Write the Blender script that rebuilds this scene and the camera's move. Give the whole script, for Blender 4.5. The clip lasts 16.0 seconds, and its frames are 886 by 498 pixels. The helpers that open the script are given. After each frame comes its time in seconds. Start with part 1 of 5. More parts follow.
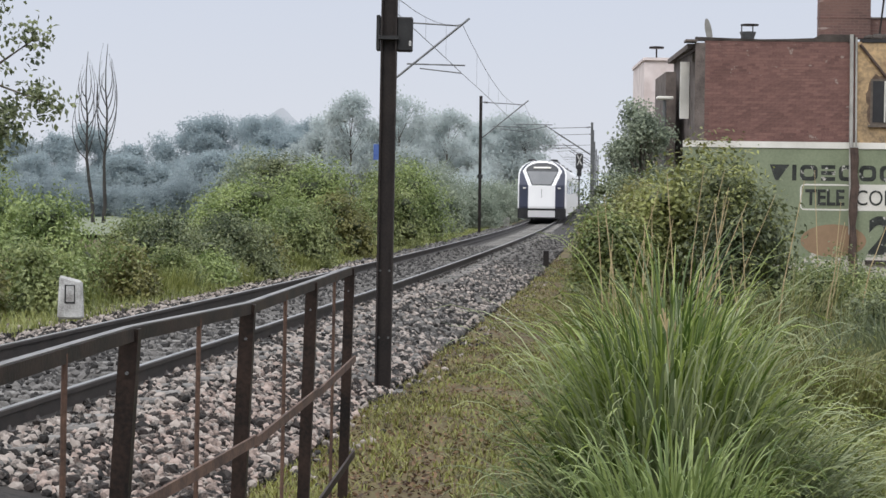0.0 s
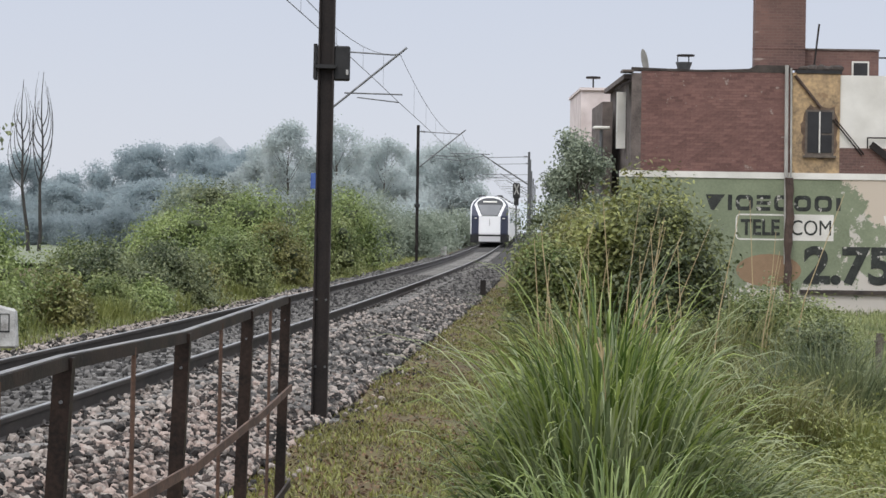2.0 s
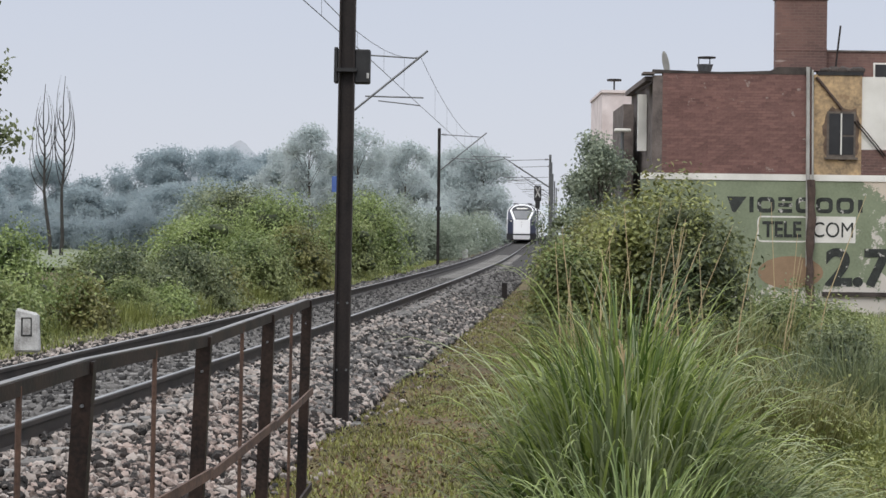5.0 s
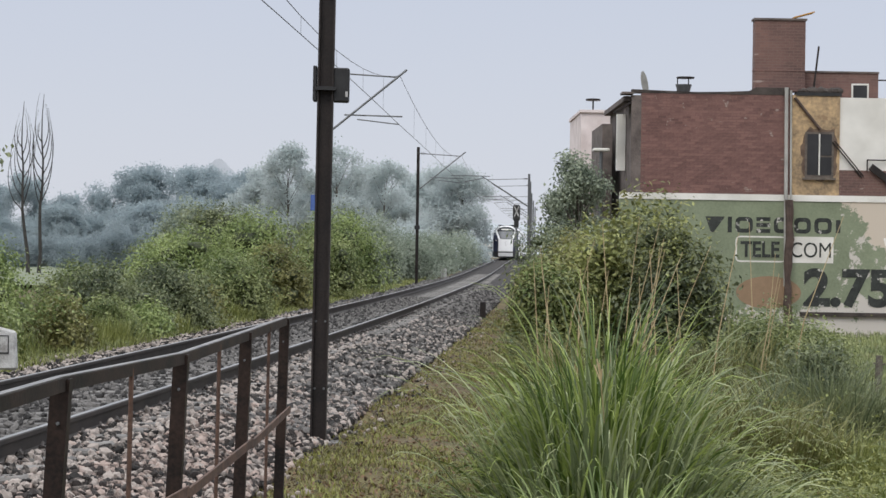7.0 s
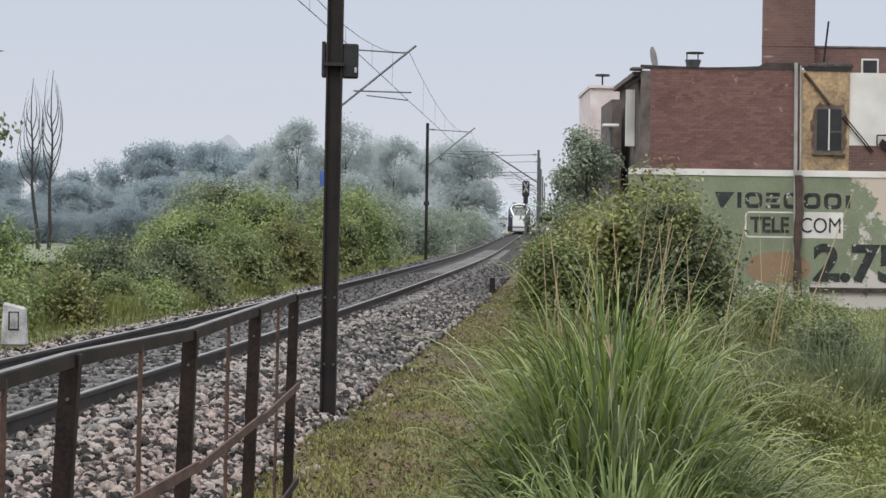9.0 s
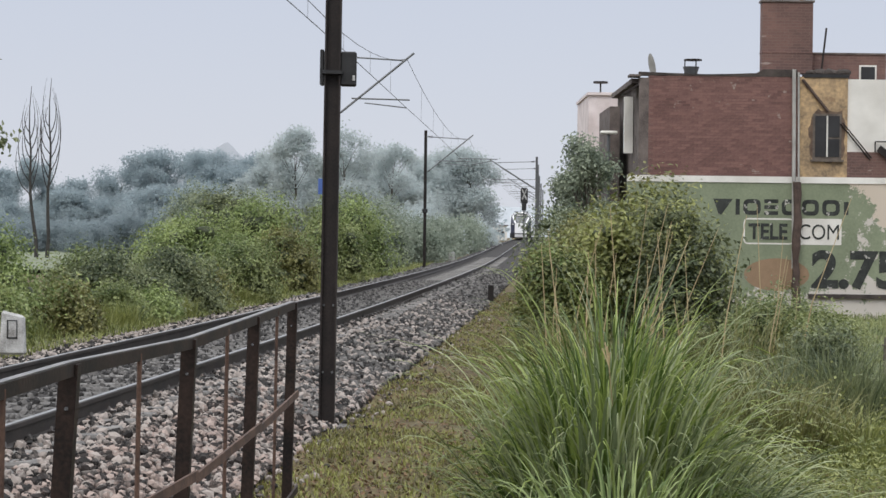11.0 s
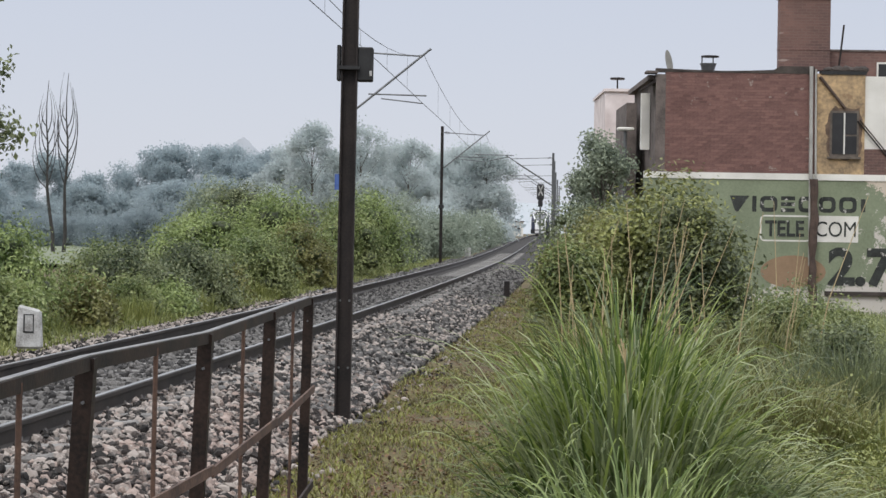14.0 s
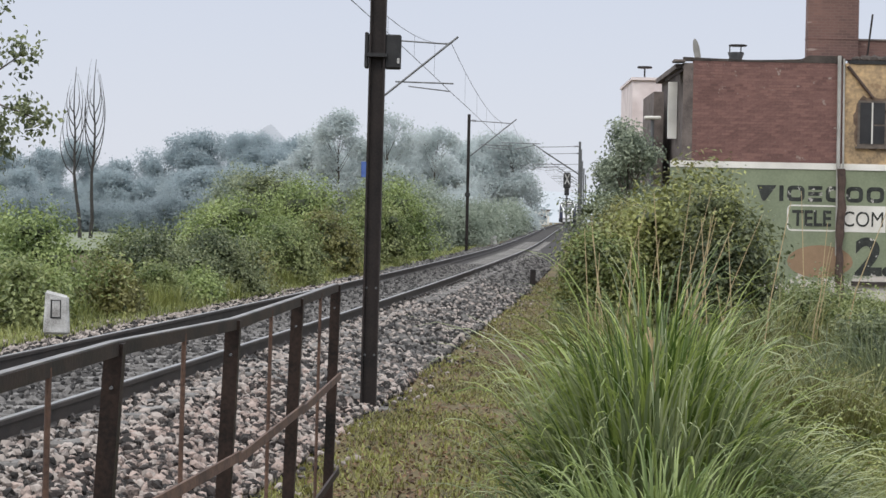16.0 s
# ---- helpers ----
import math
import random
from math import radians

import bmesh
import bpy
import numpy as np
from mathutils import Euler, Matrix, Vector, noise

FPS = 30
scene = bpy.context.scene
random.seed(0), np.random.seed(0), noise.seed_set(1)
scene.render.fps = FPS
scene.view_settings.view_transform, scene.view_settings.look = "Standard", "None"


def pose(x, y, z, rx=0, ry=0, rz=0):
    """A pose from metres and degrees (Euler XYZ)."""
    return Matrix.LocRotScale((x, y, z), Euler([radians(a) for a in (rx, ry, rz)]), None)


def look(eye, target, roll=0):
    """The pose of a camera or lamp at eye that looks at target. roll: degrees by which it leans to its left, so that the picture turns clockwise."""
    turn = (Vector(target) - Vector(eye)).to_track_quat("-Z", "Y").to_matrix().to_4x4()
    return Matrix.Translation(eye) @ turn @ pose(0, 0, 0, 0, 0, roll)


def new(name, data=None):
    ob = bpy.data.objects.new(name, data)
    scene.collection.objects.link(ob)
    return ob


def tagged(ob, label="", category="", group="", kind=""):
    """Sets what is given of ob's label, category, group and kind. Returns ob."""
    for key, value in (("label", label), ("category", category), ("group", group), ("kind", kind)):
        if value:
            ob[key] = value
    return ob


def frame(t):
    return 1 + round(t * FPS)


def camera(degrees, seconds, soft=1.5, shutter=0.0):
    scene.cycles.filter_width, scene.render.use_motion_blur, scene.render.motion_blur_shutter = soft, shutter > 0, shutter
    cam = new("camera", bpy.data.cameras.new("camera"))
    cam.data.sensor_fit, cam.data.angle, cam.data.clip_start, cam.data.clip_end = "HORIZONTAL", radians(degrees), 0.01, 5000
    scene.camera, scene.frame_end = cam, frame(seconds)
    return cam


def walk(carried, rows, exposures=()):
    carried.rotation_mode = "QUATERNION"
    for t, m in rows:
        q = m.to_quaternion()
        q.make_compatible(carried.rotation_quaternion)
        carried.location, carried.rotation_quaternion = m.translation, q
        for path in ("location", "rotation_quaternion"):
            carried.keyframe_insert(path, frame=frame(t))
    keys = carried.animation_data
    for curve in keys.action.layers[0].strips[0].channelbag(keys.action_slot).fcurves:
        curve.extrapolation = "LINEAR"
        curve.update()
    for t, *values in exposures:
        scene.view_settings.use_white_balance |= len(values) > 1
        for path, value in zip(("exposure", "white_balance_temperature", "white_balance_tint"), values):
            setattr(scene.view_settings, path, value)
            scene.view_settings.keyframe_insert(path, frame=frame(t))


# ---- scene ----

# ---------------------------------------------------------------- camera
cam = camera(23.32, 16.0, 1.5)
EYE, DOWN, LEAN = 1.4, -0.15, -0.7
SWAY = [
    (0.0, 1.136, -1.115, -0.062, -0.0093, 0.0020), (0.5, 0.870, -0.819, 0.394, -0.0038, 0.0025),
    (1.0, -0.758, -0.287, -0.050, 0.0002, 0.0054), (1.5, -0.894, -0.612, -0.136, -0.0032, -0.0007),
    (2.0, -0.539, -0.334, -0.165, -0.0056, 0.0005), (2.5, -0.212, -0.333, -0.290, -0.0014, 0.0019),
    (3.0, 0.082, -0.374, -0.396, -0.0051, 0.0007), (5.5, 0.010, -0.144, 0.017, -0.0009, 0.0006),
    (6.0, 0.0, 0.0, 0.0, 0.0, 0.0), (6.5, -0.081, 0.129, -0.050, 0.0025, -0.0015),
    (7.0, -0.533, 0.252, -0.203, 0.0031, -0.0009), (7.5, -0.434, -0.025, -0.495, 0.0033, -0.0032),
    (8.0, -0.617, 0.014, -0.325, 0.0029, -0.0037), (8.5, -0.319, -0.351, -0.127, 0.0034, -0.0043),
    (9.0, -0.283, -0.388, -0.116, 0.0048, -0.0035), (11.5, -0.296, -0.174, 0.048, 0.0044, 0.0019),
    (12.0, -0.115, -0.216, 0.065, 0.0028, 0.0008), (12.5, 0.219, -0.322, 0.005, 0.0014, 0.0016),
    (13.0, -0.003, -0.377, 0.044, 0.0009, 0.0020), (13.5, 0.224, -0.437, -0.015, 0.0033, 0.0012),
    (14.0, 0.106, -0.307, -0.209, 0.0034, 0.0008), (14.5, 0.143, -0.481, -0.312, -0.0001, -0.0007),
    (15.0, 0.184, -0.695, -0.406, -0.0051, -0.0037), (15.5, 0.557, -1.085, -0.249, -0.0024, -0.0031),
    (16.0, 0.796, -0.630, -0.500, -0.0046, -0.0021),
]
walk(cam, [(t, pose(0, 0, EYE, DOWN, LEAN, 0) @ pose(x, 0, z, 0, 0, yaw) @ pose(0, 0, 0, 90 + pitch) @ pose(0, 0, 0, 0, 0, -roll))
           for t, yaw, pitch, roll, x, z in SWAY],
     exposures=[(0, 0.10), (0.5, 0.17), (1, 0.09), (3, 0.06), (7, 0.0), (12, 0.02), (14.5, 0.03), (15, 0.07), (16, 0.13)])

# ---------------------------------------------------------------- sky and sun
world = bpy.data.worlds.new("overcast_sky")
scene.world = world
world.use_nodes = True
wn, wl = world.node_tree.nodes, world.node_tree.links
wn.clear()
w_out, w_bg, w_mix = wn.new("ShaderNodeOutputWorld"), wn.new("ShaderNodeBackground"), wn.new("ShaderNodeMix")
w_sky, w_pos, w_sep = wn.new("ShaderNodeTexSky"), wn.new("ShaderNodeTexCoord"), wn.new("ShaderNodeSeparateXYZ")
w_ramp = wn.new("ShaderNodeValToRGB")
w_sky.sky_type, w_sky.sun_disc, w_sky.sun_elevation, w_sky.sun_rotation = "NISHITA", False, radians(55), radians(200)
w_mix.data_type = "RGBA"
w_mix.inputs[0].default_value = 0.93
wl.new(w_pos.outputs["Generated"], w_sep.inputs[0])
wl.new(w_sep.outputs["Z"], w_ramp.inputs[0])
# cloud deck: dimmer and greyer at the horizon, brightest overhead
w_ramp.color_ramp.elements[0].position, w_ramp.color_ramp.elements[0].color = 0.0, (6.7, 6.95, 7.7, 1)
w_ramp.color_ramp.elements[1].position, w_ramp.color_ramp.elements[1].color = 1.0, (21.0, 21.4, 22.0, 1)
mid = w_ramp.color_ramp.elements.new(0.13)
mid.color = (5.9, 6.35, 7.5, 1)
wl.new(w_sky.outputs[0], w_mix.inputs[6])
wl.new(w_ramp.outputs[0], w_mix.inputs[7])
wl.new(w_mix.outputs[2], w_bg.inputs[0])
w_bg.inputs[1].default_value = 0.1
wl.new(w_bg.outputs[0], w_out.inputs[0])
sun = new("sun", bpy.data.lights.new("sun", "SUN"))
sun.data.energy, sun.data.angle, sun.data.color = 1.0, radians(25), (1.0, 0.96, 0.9)
sun.matrix_world = look((-20, -30, 60), (0, 20, 0))

# ---------------------------------------------------------------- materials


def mat(name, a, b, scale=4.0, rough=0.8, bump=0.2, metal=0.0, fine=60.0, island=0.0, obj_random=0.0, spec=0.5, sheen=0.0):
    """Two colours mixed by coarse and fine noise, with fine relief; island and obj_random vary the pieces."""
    m = bpy.data.materials.new(name)
    m.use_nodes = True
    n, l = m.node_tree.nodes, m.node_tree.links
    p = n["Principled BSDF"]
    p.inputs["Roughness"].default_value, p.inputs["Metallic"].default_value = rough, metal
    p.inputs["Specular IOR Level"].default_value = spec
    if sheen:
        p.inputs["Sheen Weight"].default_value, p.inputs["Sheen Roughness"].default_value = sheen, 0.5
    tc = n.new("ShaderNodeTexCoord")
    n1, n2 = n.new("ShaderNodeTexNoise"), n.new("ShaderNodeTexNoise")
    n1.inputs["Scale"].default_value, n1.inputs["Detail"].default_value = scale, 5
    n2.inputs["Scale"].default_value, n2.inputs["Detail"].default_value = fine, 3
    l.new(tc.outputs["Object"], n1.inputs["Vector"])
    l.new(tc.outputs["Object"], n2.inputs["Vector"])
    mix = n.new("ShaderNodeMix")
    mix.data_type = "FLOAT"
    mix.inputs[0].default_value = 0.4
    l.new(n1.outputs["Fac"], mix.inputs[2])
    l.new(n2.outputs["Fac"], mix.inputs[3])
    ramp = n.new("ShaderNodeValToRGB")
    ramp.color_ramp.elements[0].position, ramp.color_ramp.elements[1].position = 0.36, 0.64
    ramp.color_ramp.elements[0].color, ramp.color_ramp.elements[1].color = (*a, 1), (*b, 1)
    value = mix.outputs[0]
    for amount, node, out in ((island, "ShaderNodeNewGeometry", "Random Per Island"), (obj_random, "ShaderNodeObjectInfo", "Random")):
        if amount:
            src, add = n.new(node), n.new("ShaderNodeMath")
            add.operation = "MULTIPLY_ADD"
            sub = n.new("ShaderNodeMath")
            sub.operation, sub.inputs[1].default_value = "SUBTRACT", 0.5
            l.new(src.outputs[out], sub.inputs[0])
            l.new(sub.outputs[0], add.inputs[0])
            add.inputs[1].default_value = amount
            l.new(value, add.inputs[2])
            value = add.outputs[0]
    l.new(value, ramp.inputs[0])
    l.new(ramp.outputs[0], p.inputs["Base Color"])
    if bump:
        bp = n.new("ShaderNodeBump")
        bp.inputs["Strength"].default_value, bp.inputs["Distance"].default_value = bump, 0.02
        l.new(mix.outputs[0], bp.inputs["Height"])
        l.new(bp.outputs[0], p.inputs["Normal"])
    return m


def leaf_mat(name, a, b, island=0.28, through_light=0.3, rough=0.45):
    a, b = (a[0] * 1.02, a[1] * 0.97, a[2] * 1.08), (b[0] * 1.02, b[1] * 0.97, b[2] * 1.08)
    m = mat(name, a, b, 1.0, rough, 0, island=island, fine=9.0)
    n, l = m.node_tree.nodes, m.node_tree.links
    p = n["Principled BSDF"]
    for node in n:
        if node.bl_idname == "ShaderNodeMix":
            node.inputs[0].default_value = 0.15
    tr, mx = n.new("ShaderNodeBsdfTranslucent"), n.new("ShaderNodeMixShader")
    mx.inputs[0].default_value = through_light
    col = p.inputs["Base Color"].links[0].from_socket
    l.new(col, tr.inputs[0])
    l.new(p.outputs[0], mx.inputs[1])
    l.new(tr.outputs[0], mx.inputs[2])
    l.new(mx.outputs[0], n["Material Output"].inputs[0])
    return m


M_STEEL = mat("dark_mast_steel", (0.010, 0.008, 0.008), (0.034, 0.025, 0.022), 3, 0.6, 0.15, spec=0.35)
M_FENCE = mat("weathered_fence_iron", (0.009, 0.007, 0.0065), (0.042, 0.026, 0.02), 5, 0.6, 0.2, spec=0.2)
# paler than the other fence iron: the sky's reflection put into the colour
M_FENCETOP = mat("sky_sheen_handrail_iron", (0.07, 0.066, 0.064), (0.19, 0.175, 0.165), 5, 0.35, 0.1, spec=0.7)
M_RUST = mat("rusty_iron", (0.045, 0.026, 0.02), (0.14, 0.08, 0.055), 6, 0.85, 0.3)
M_RAIL = mat("rail_side_rust", (0.014, 0.011, 0.010), (0.042, 0.032, 0.027), 3, 0.7, 0.2)
M_RAILTOP = mat("rail_running_face", (0.20, 0.20, 0.20), (0.34, 0.33, 0.32), 2, 0.35, 0.05, 0.7)
M_CONC = mat("sleeper_concrete", (0.10, 0.095, 0.09), (0.20, 0.19, 0.18), 4, 0.9, 0.3, obj_random=0.3)
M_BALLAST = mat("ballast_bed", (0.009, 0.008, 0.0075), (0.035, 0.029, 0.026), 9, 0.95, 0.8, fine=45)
M_STONE = mat("ballast_stone", (0.014, 0.012, 0.011), (0.34, 0.295, 0.265), 5, 0.85, 0.3, island=0.75)
M_STONE_RED = mat("reddish_ballast_stone", (0.024, 0.018, 0.016), (0.35, 0.275, 0.24), 5, 0.85, 0.3, obj_random=0.5, island=0.75)
M_STONE_GREY = mat("oiled_grey_stone", (0.028, 0.026, 0.025), (0.145, 0.137, 0.13), 5, 0.8, 0.3, island=0.9)
M_WHITEWASH = mat("whitewashed_stone", (0.22, 0.21, 0.20), (0.62, 0.62, 0.61), 5, 0.9, 0.3)
M_BLACK = mat("matt_black_paint", (0.009, 0.009, 0.010), (0.025, 0.025, 0.026), 8, 0.6, 0.1)
M_BLUE = mat("blue_enamel", (0.05, 0.10, 0.32), (0.09, 0.16, 0.42), 5, 0.4, 0.0)
M_GALV = mat("galvanised_and_haze_grey", (0.10, 0.105, 0.11), (0.19, 0.195, 0.20), 4, 0.5, 0.1, 0.4)
M_WIRE = mat("wire_copper_dark", (0.06, 0.06, 0.06), (0.12, 0.12, 0.12), 4, 0.6, 0, 0.3)
M_BARK = mat("bark", (0.07, 0.06, 0.05), (0.16, 0.14, 0.115), 6, 0.95, 0.5)
M_DARKBARK = mat("dark_wet_bark", (0.025, 0.023, 0.022), (0.06, 0.055, 0.05), 6, 0.9, 0.4)
M_DRYSTEM = mat("dry_cane", (0.30, 0.22, 0.11), (0.48, 0.38, 0.22), 3, 0.8, 0.1, island=0.3)
L_BUSH = leaf_mat("lantana_leaf", (0.105, 0.148, 0.048), (0.34, 0.395, 0.15))
L_OLIVE = leaf_mat("olive_leaf", (0.09, 0.1, 0.028), (0.28, 0.285, 0.095))
L_BRIGHT = leaf_mat("fresh_leaf", (0.11, 0.17, 0.045), (0.34, 0.43, 0.145))
L_DARK = leaf_mat("dark_leaf", (0.068, 0.098, 0.042), (0.275, 0.32, 0.15))
# L_TREE, L_MID, L_FAR, L_HAZY, L_SCRUB: paler and bluer to paint in distance haze
L_TREE = leaf_mat("haze_pale_tree_leaf", (0.49, 0.57, 0.51), (0.56, 0.64, 0.575), 0.05, 0.55, 0.8)
L_MID = leaf_mat("grey_green_haze_leaf", (0.13, 0.175, 0.115), (0.33, 0.39, 0.25))
L_FAR = leaf_mat("haze_blue_leaf", (0.36, 0.45, 0.425), (0.41, 0.5, 0.475), 0.04, 0.55, 0.8)
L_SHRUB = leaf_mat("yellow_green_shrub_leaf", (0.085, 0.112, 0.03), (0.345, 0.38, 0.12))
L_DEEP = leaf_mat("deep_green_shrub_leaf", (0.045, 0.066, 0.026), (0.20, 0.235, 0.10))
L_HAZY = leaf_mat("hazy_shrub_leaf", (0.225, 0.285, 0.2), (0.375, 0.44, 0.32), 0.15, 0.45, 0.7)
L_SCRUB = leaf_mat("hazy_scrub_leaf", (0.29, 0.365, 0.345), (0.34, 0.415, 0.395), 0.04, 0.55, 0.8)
# darkened leaf colour that paints the shade inside near bushes
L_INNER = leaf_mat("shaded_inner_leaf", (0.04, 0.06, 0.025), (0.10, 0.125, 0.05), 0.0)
L_GRASS = leaf_mat("cane_grass_blade", (0.06, 0.112, 0.018), (0.34, 0.43, 0.11), 0.45)
L_SHORT = leaf_mat("short_turf_blade", (0.085, 0.078, 0.022), (0.265, 0.285, 0.072), 0.5)
# paler blade colour in place of light caught on the curling tips
L_PALEBLADE = leaf_mat("pale_lit_blade", (0.14, 0.185, 0.08), (0.41, 0.475, 0.235), 0.5)
L_WEED = leaf_mat("weed_leaf", (0.115, 0.15, 0.034), (0.3, 0.335, 0.1), 0.45)

# ---------------------------------------------------------------- mesh helpers


def part(name, bm, material, parent=None, label="", smooth=False):
    me = bpy.data.meshes.new(name)
    bm.to_mesh(me)
    bm.free()
    me.materials.append(material)
    if smooth:
        me.shade_smooth()
    ob = new(name, me)
    ob.parent = parent
    if label:
        ob["label"] = label
    return ob


def mesh_part(name, verts, faces, material, parent=None, label=""):
    me = bpy.data.meshes.new(name)
    me.from_pydata(verts, [], faces)
    me.materials.append(material)
    ob = new(name, me)
    ob.parent = parent
    if label:
        ob["label"] = label
    return ob


def box(bm, c, s, turn=None, bevel=0.0):
    m = Matrix.Translation(c) @ (turn or Matrix()) @ Matrix.Diagonal((*s, 1))
    r = bmesh.ops.create_cube(bm, size=1, matrix=m)
    if bevel:
        es = list({e for v in r["verts"] for e in v.link_edges})
        bmesh.ops.bevel(bm, geom=es, offset=bevel, segments=1, affect="EDGES")
    return bm


def bar(bm, p, q, r0, r1=None, seg=8):
    p, q = Vector(p), Vector(q)
    d = q - p
    m = Matrix.Translation((p + q) / 2) @ d.to_track_quat("Z", "Y").to_matrix().to_4x4()
    bmesh.ops.create_cone(bm, cap_ends=True, segments=seg, radius1=r0, radius2=r0 if r1 is None else r1, depth=d.length, matrix=m)
    return bm


def sweep(pts, profile):
    """Verts and faces of a closed profile (x, z) carried along points, across the path."""
    verts, faces, k = [], [], len(profile)
    for i, p in enumerate(pts):
        a, b = Vector(pts[max(i - 1, 0)]), Vector(pts[min(i + 1, len(pts) - 1)])
        d = (b - a).normalized()
        side = Vector((d.y, -d.x, 0)).normalized()
        for x, z in profile:
            verts.append(Vector(p) + side * x + Vector((0, 0, z)))
    for i in range(len(pts) - 1):
        for j in range(k):
            faces.append((i * k + j, i * k + (j + 1) % k, (i + 1) * k + (j + 1) % k, (i + 1) * k + j))
    faces.append(tuple(range(k)))
    faces.append(tuple(reversed(range((len(pts) - 1) * k, len(pts) * k))))
    return verts, faces


def empty(name, m, label, category, group="", kind=""):
    ob = new(name)
    ob.matrix_world = m
    return tagged(ob, label, category, group, kind)


# ---------------------------------------------------------------- the line: plan and height


def rise(y):
    u = min(max((y - 95) / 260, 0), 1)
    return 1.12 * u * u * (3 - 2 * u)


def line_x(y):
    """The track's centre at the distance y."""
    u = min(max(y, -20), 390) / 100
    x = -0.0826 * u ** 4 + 0.7666 * u ** 3 - 2.3869 * u ** 2 + 8.2782 * u - 5.151
    return x + max(y - 390, 0) * 0.062


def beside(y, off, z=0.0):
    """A point off metres to the right of the centre line, z above the rails."""
    h = 0.5
    d = Vector((line_x(y + h) - line_x(y - h), 2 * h, 0)).normalized()
    return Vector((line_x(y) + d.y * off, y - d.x * off, rise(y) + z))


def ground_z(x, y):
    z = -0.46 + rise(y) + 0.05 * noise.noise((x * 0.3, y * 0.3, 0))
    if y < 90:
        z -= 0.35 * min(max((x - 3.5) / 8, 0), 1)
    return z


# ground: one sheet to the horizon
xs = sorted({round(v, 3) for v in [*np.arange(-14, 16, 0.5), *np.arange(-60, 60, 6), -2500, -1200, -600, -300, -150, -100, 100, 150, 300, 600, 1200, 2500]})
ys = sorted({round(v, 3) for v in [*np.arange(0, 70, 0.7), *np.arange(70, 420, 8), -400, -100, -30, -10, -4, 500, 700, 1000, 1600, 2500, 4200]})
gv = [(x, y, ground_z(x, y)) for y in ys for x in xs]
W_ = len(xs)
gf = [(j * W_ + i, j * W_ + i + 1, (j + 1) * W_ + i + 1, (j + 1) * W_ + i) for j in range(len(ys) - 1) for i in range(W_ - 1)]
M_GROUND = mat("damp_turf_and_soil", (0.062, 0.036, 0.02), (0.125, 0.108, 0.033), 0.9, 0.95, 0.9, fine=22)
tagged(mesh_part("ground", gv, gf, M_GROUND), "damp soil with short mossy turf beside the line", "ground", kind="structure")

# ballast bed, near black to paint the shade between its loose stones
line_y = [*np.arange(-12, 80, 1.5), *np.arange(80, 560, 6)]
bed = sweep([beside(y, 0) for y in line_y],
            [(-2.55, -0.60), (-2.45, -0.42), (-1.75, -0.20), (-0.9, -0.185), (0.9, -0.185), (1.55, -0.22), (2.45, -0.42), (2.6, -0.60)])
tagged(mesh_part("ballast_bed", *bed, M_BALLAST), "near-black crushed stone ballast bed under the track", "ballast", kind="structure")

# rails
RAIL = [(-0.075, -0.172), (0.075, -0.172), (0.075, -0.158), (0.012, -0.135), (0.012, -0.045), (0.036, -0.035), (0.036, -0.004),
        (0.028, 0.0), (-0.028, 0.0), (-0.036, -0.004), (-0.036, -0.035), (-0.012, -0.045), (-0.012, -0.135), (-0.075, -0.158)]
for off, up in ((-0.876, 0.012), (0.876, 0.0)):
    ob = mesh_part("rail", *sweep([beside(y, off, up) for y in line_y], RAIL), M_RAIL)
    tagged(ob, "rust-brown steel rail with a worn bright head", "rail", "rails of the track", "structure")
    top = sweep([beside(y, off, up + 0.003) for y in line_y], [(-0.022, -0.002), (0.022, -0.002), (0.022, 0.0), (-0.022, 0.0)])
    mesh_part("running_face", *top, M_RAILTOP, ob, "worn bright running face")

# sleepers, each its own thing, with clips
sl = bmesh.new()
box(sl, (0, 0, -0.243), (2.75, 0.25, 0.14), bevel=0.02)
SLEEPER = bpy.data.meshes.new("sleeper")
sl.to_mesh(SLEEPER)
sl.free()
SLEEPER.materials.append(M_CONC)
cl = bmesh.new()
for sx in (-0.12, 0.12):
    bar(cl, (sx, -0.06, -0.15), (sx * 0.75, 0.06, -0.125), 0.014, seg=6)
    box(cl, (sx, 0, -0.16), (0.07, 0.1, 0.03))
CLIP = bpy.data.meshes.new("rail_clip")
cl.to_mesh(CLIP)
cl.free()
CLIP.materials.append(M_RAIL)
y = 8.0
while y < 150:
    p = beside(y, 0)
    d = beside(y + 0.5, 0) - beside(y - 0.5, 0)
    s = new("sleeper", SLEEPER)
    s.matrix_world = Matrix.Translation(p) @ pose(0, 0, 0, 0, -1.6, 0) @ pose(0, 0, 0, 0, 0, math.degrees(math.atan2(d.y, d.x)) - 90)
    tagged(s, "grey concrete sleeper sunk in ballast", "sleeper", "sleepers of the track", "structure")
    if y < 60:
        for off in (-0.876, 0.876):
            c = new("rail_clip", CLIP)
            c.parent = s
            c.location = (off, 0, 0.0)
    y += 0.65

# ---------------------------------------------------------------- masts, brackets and wires


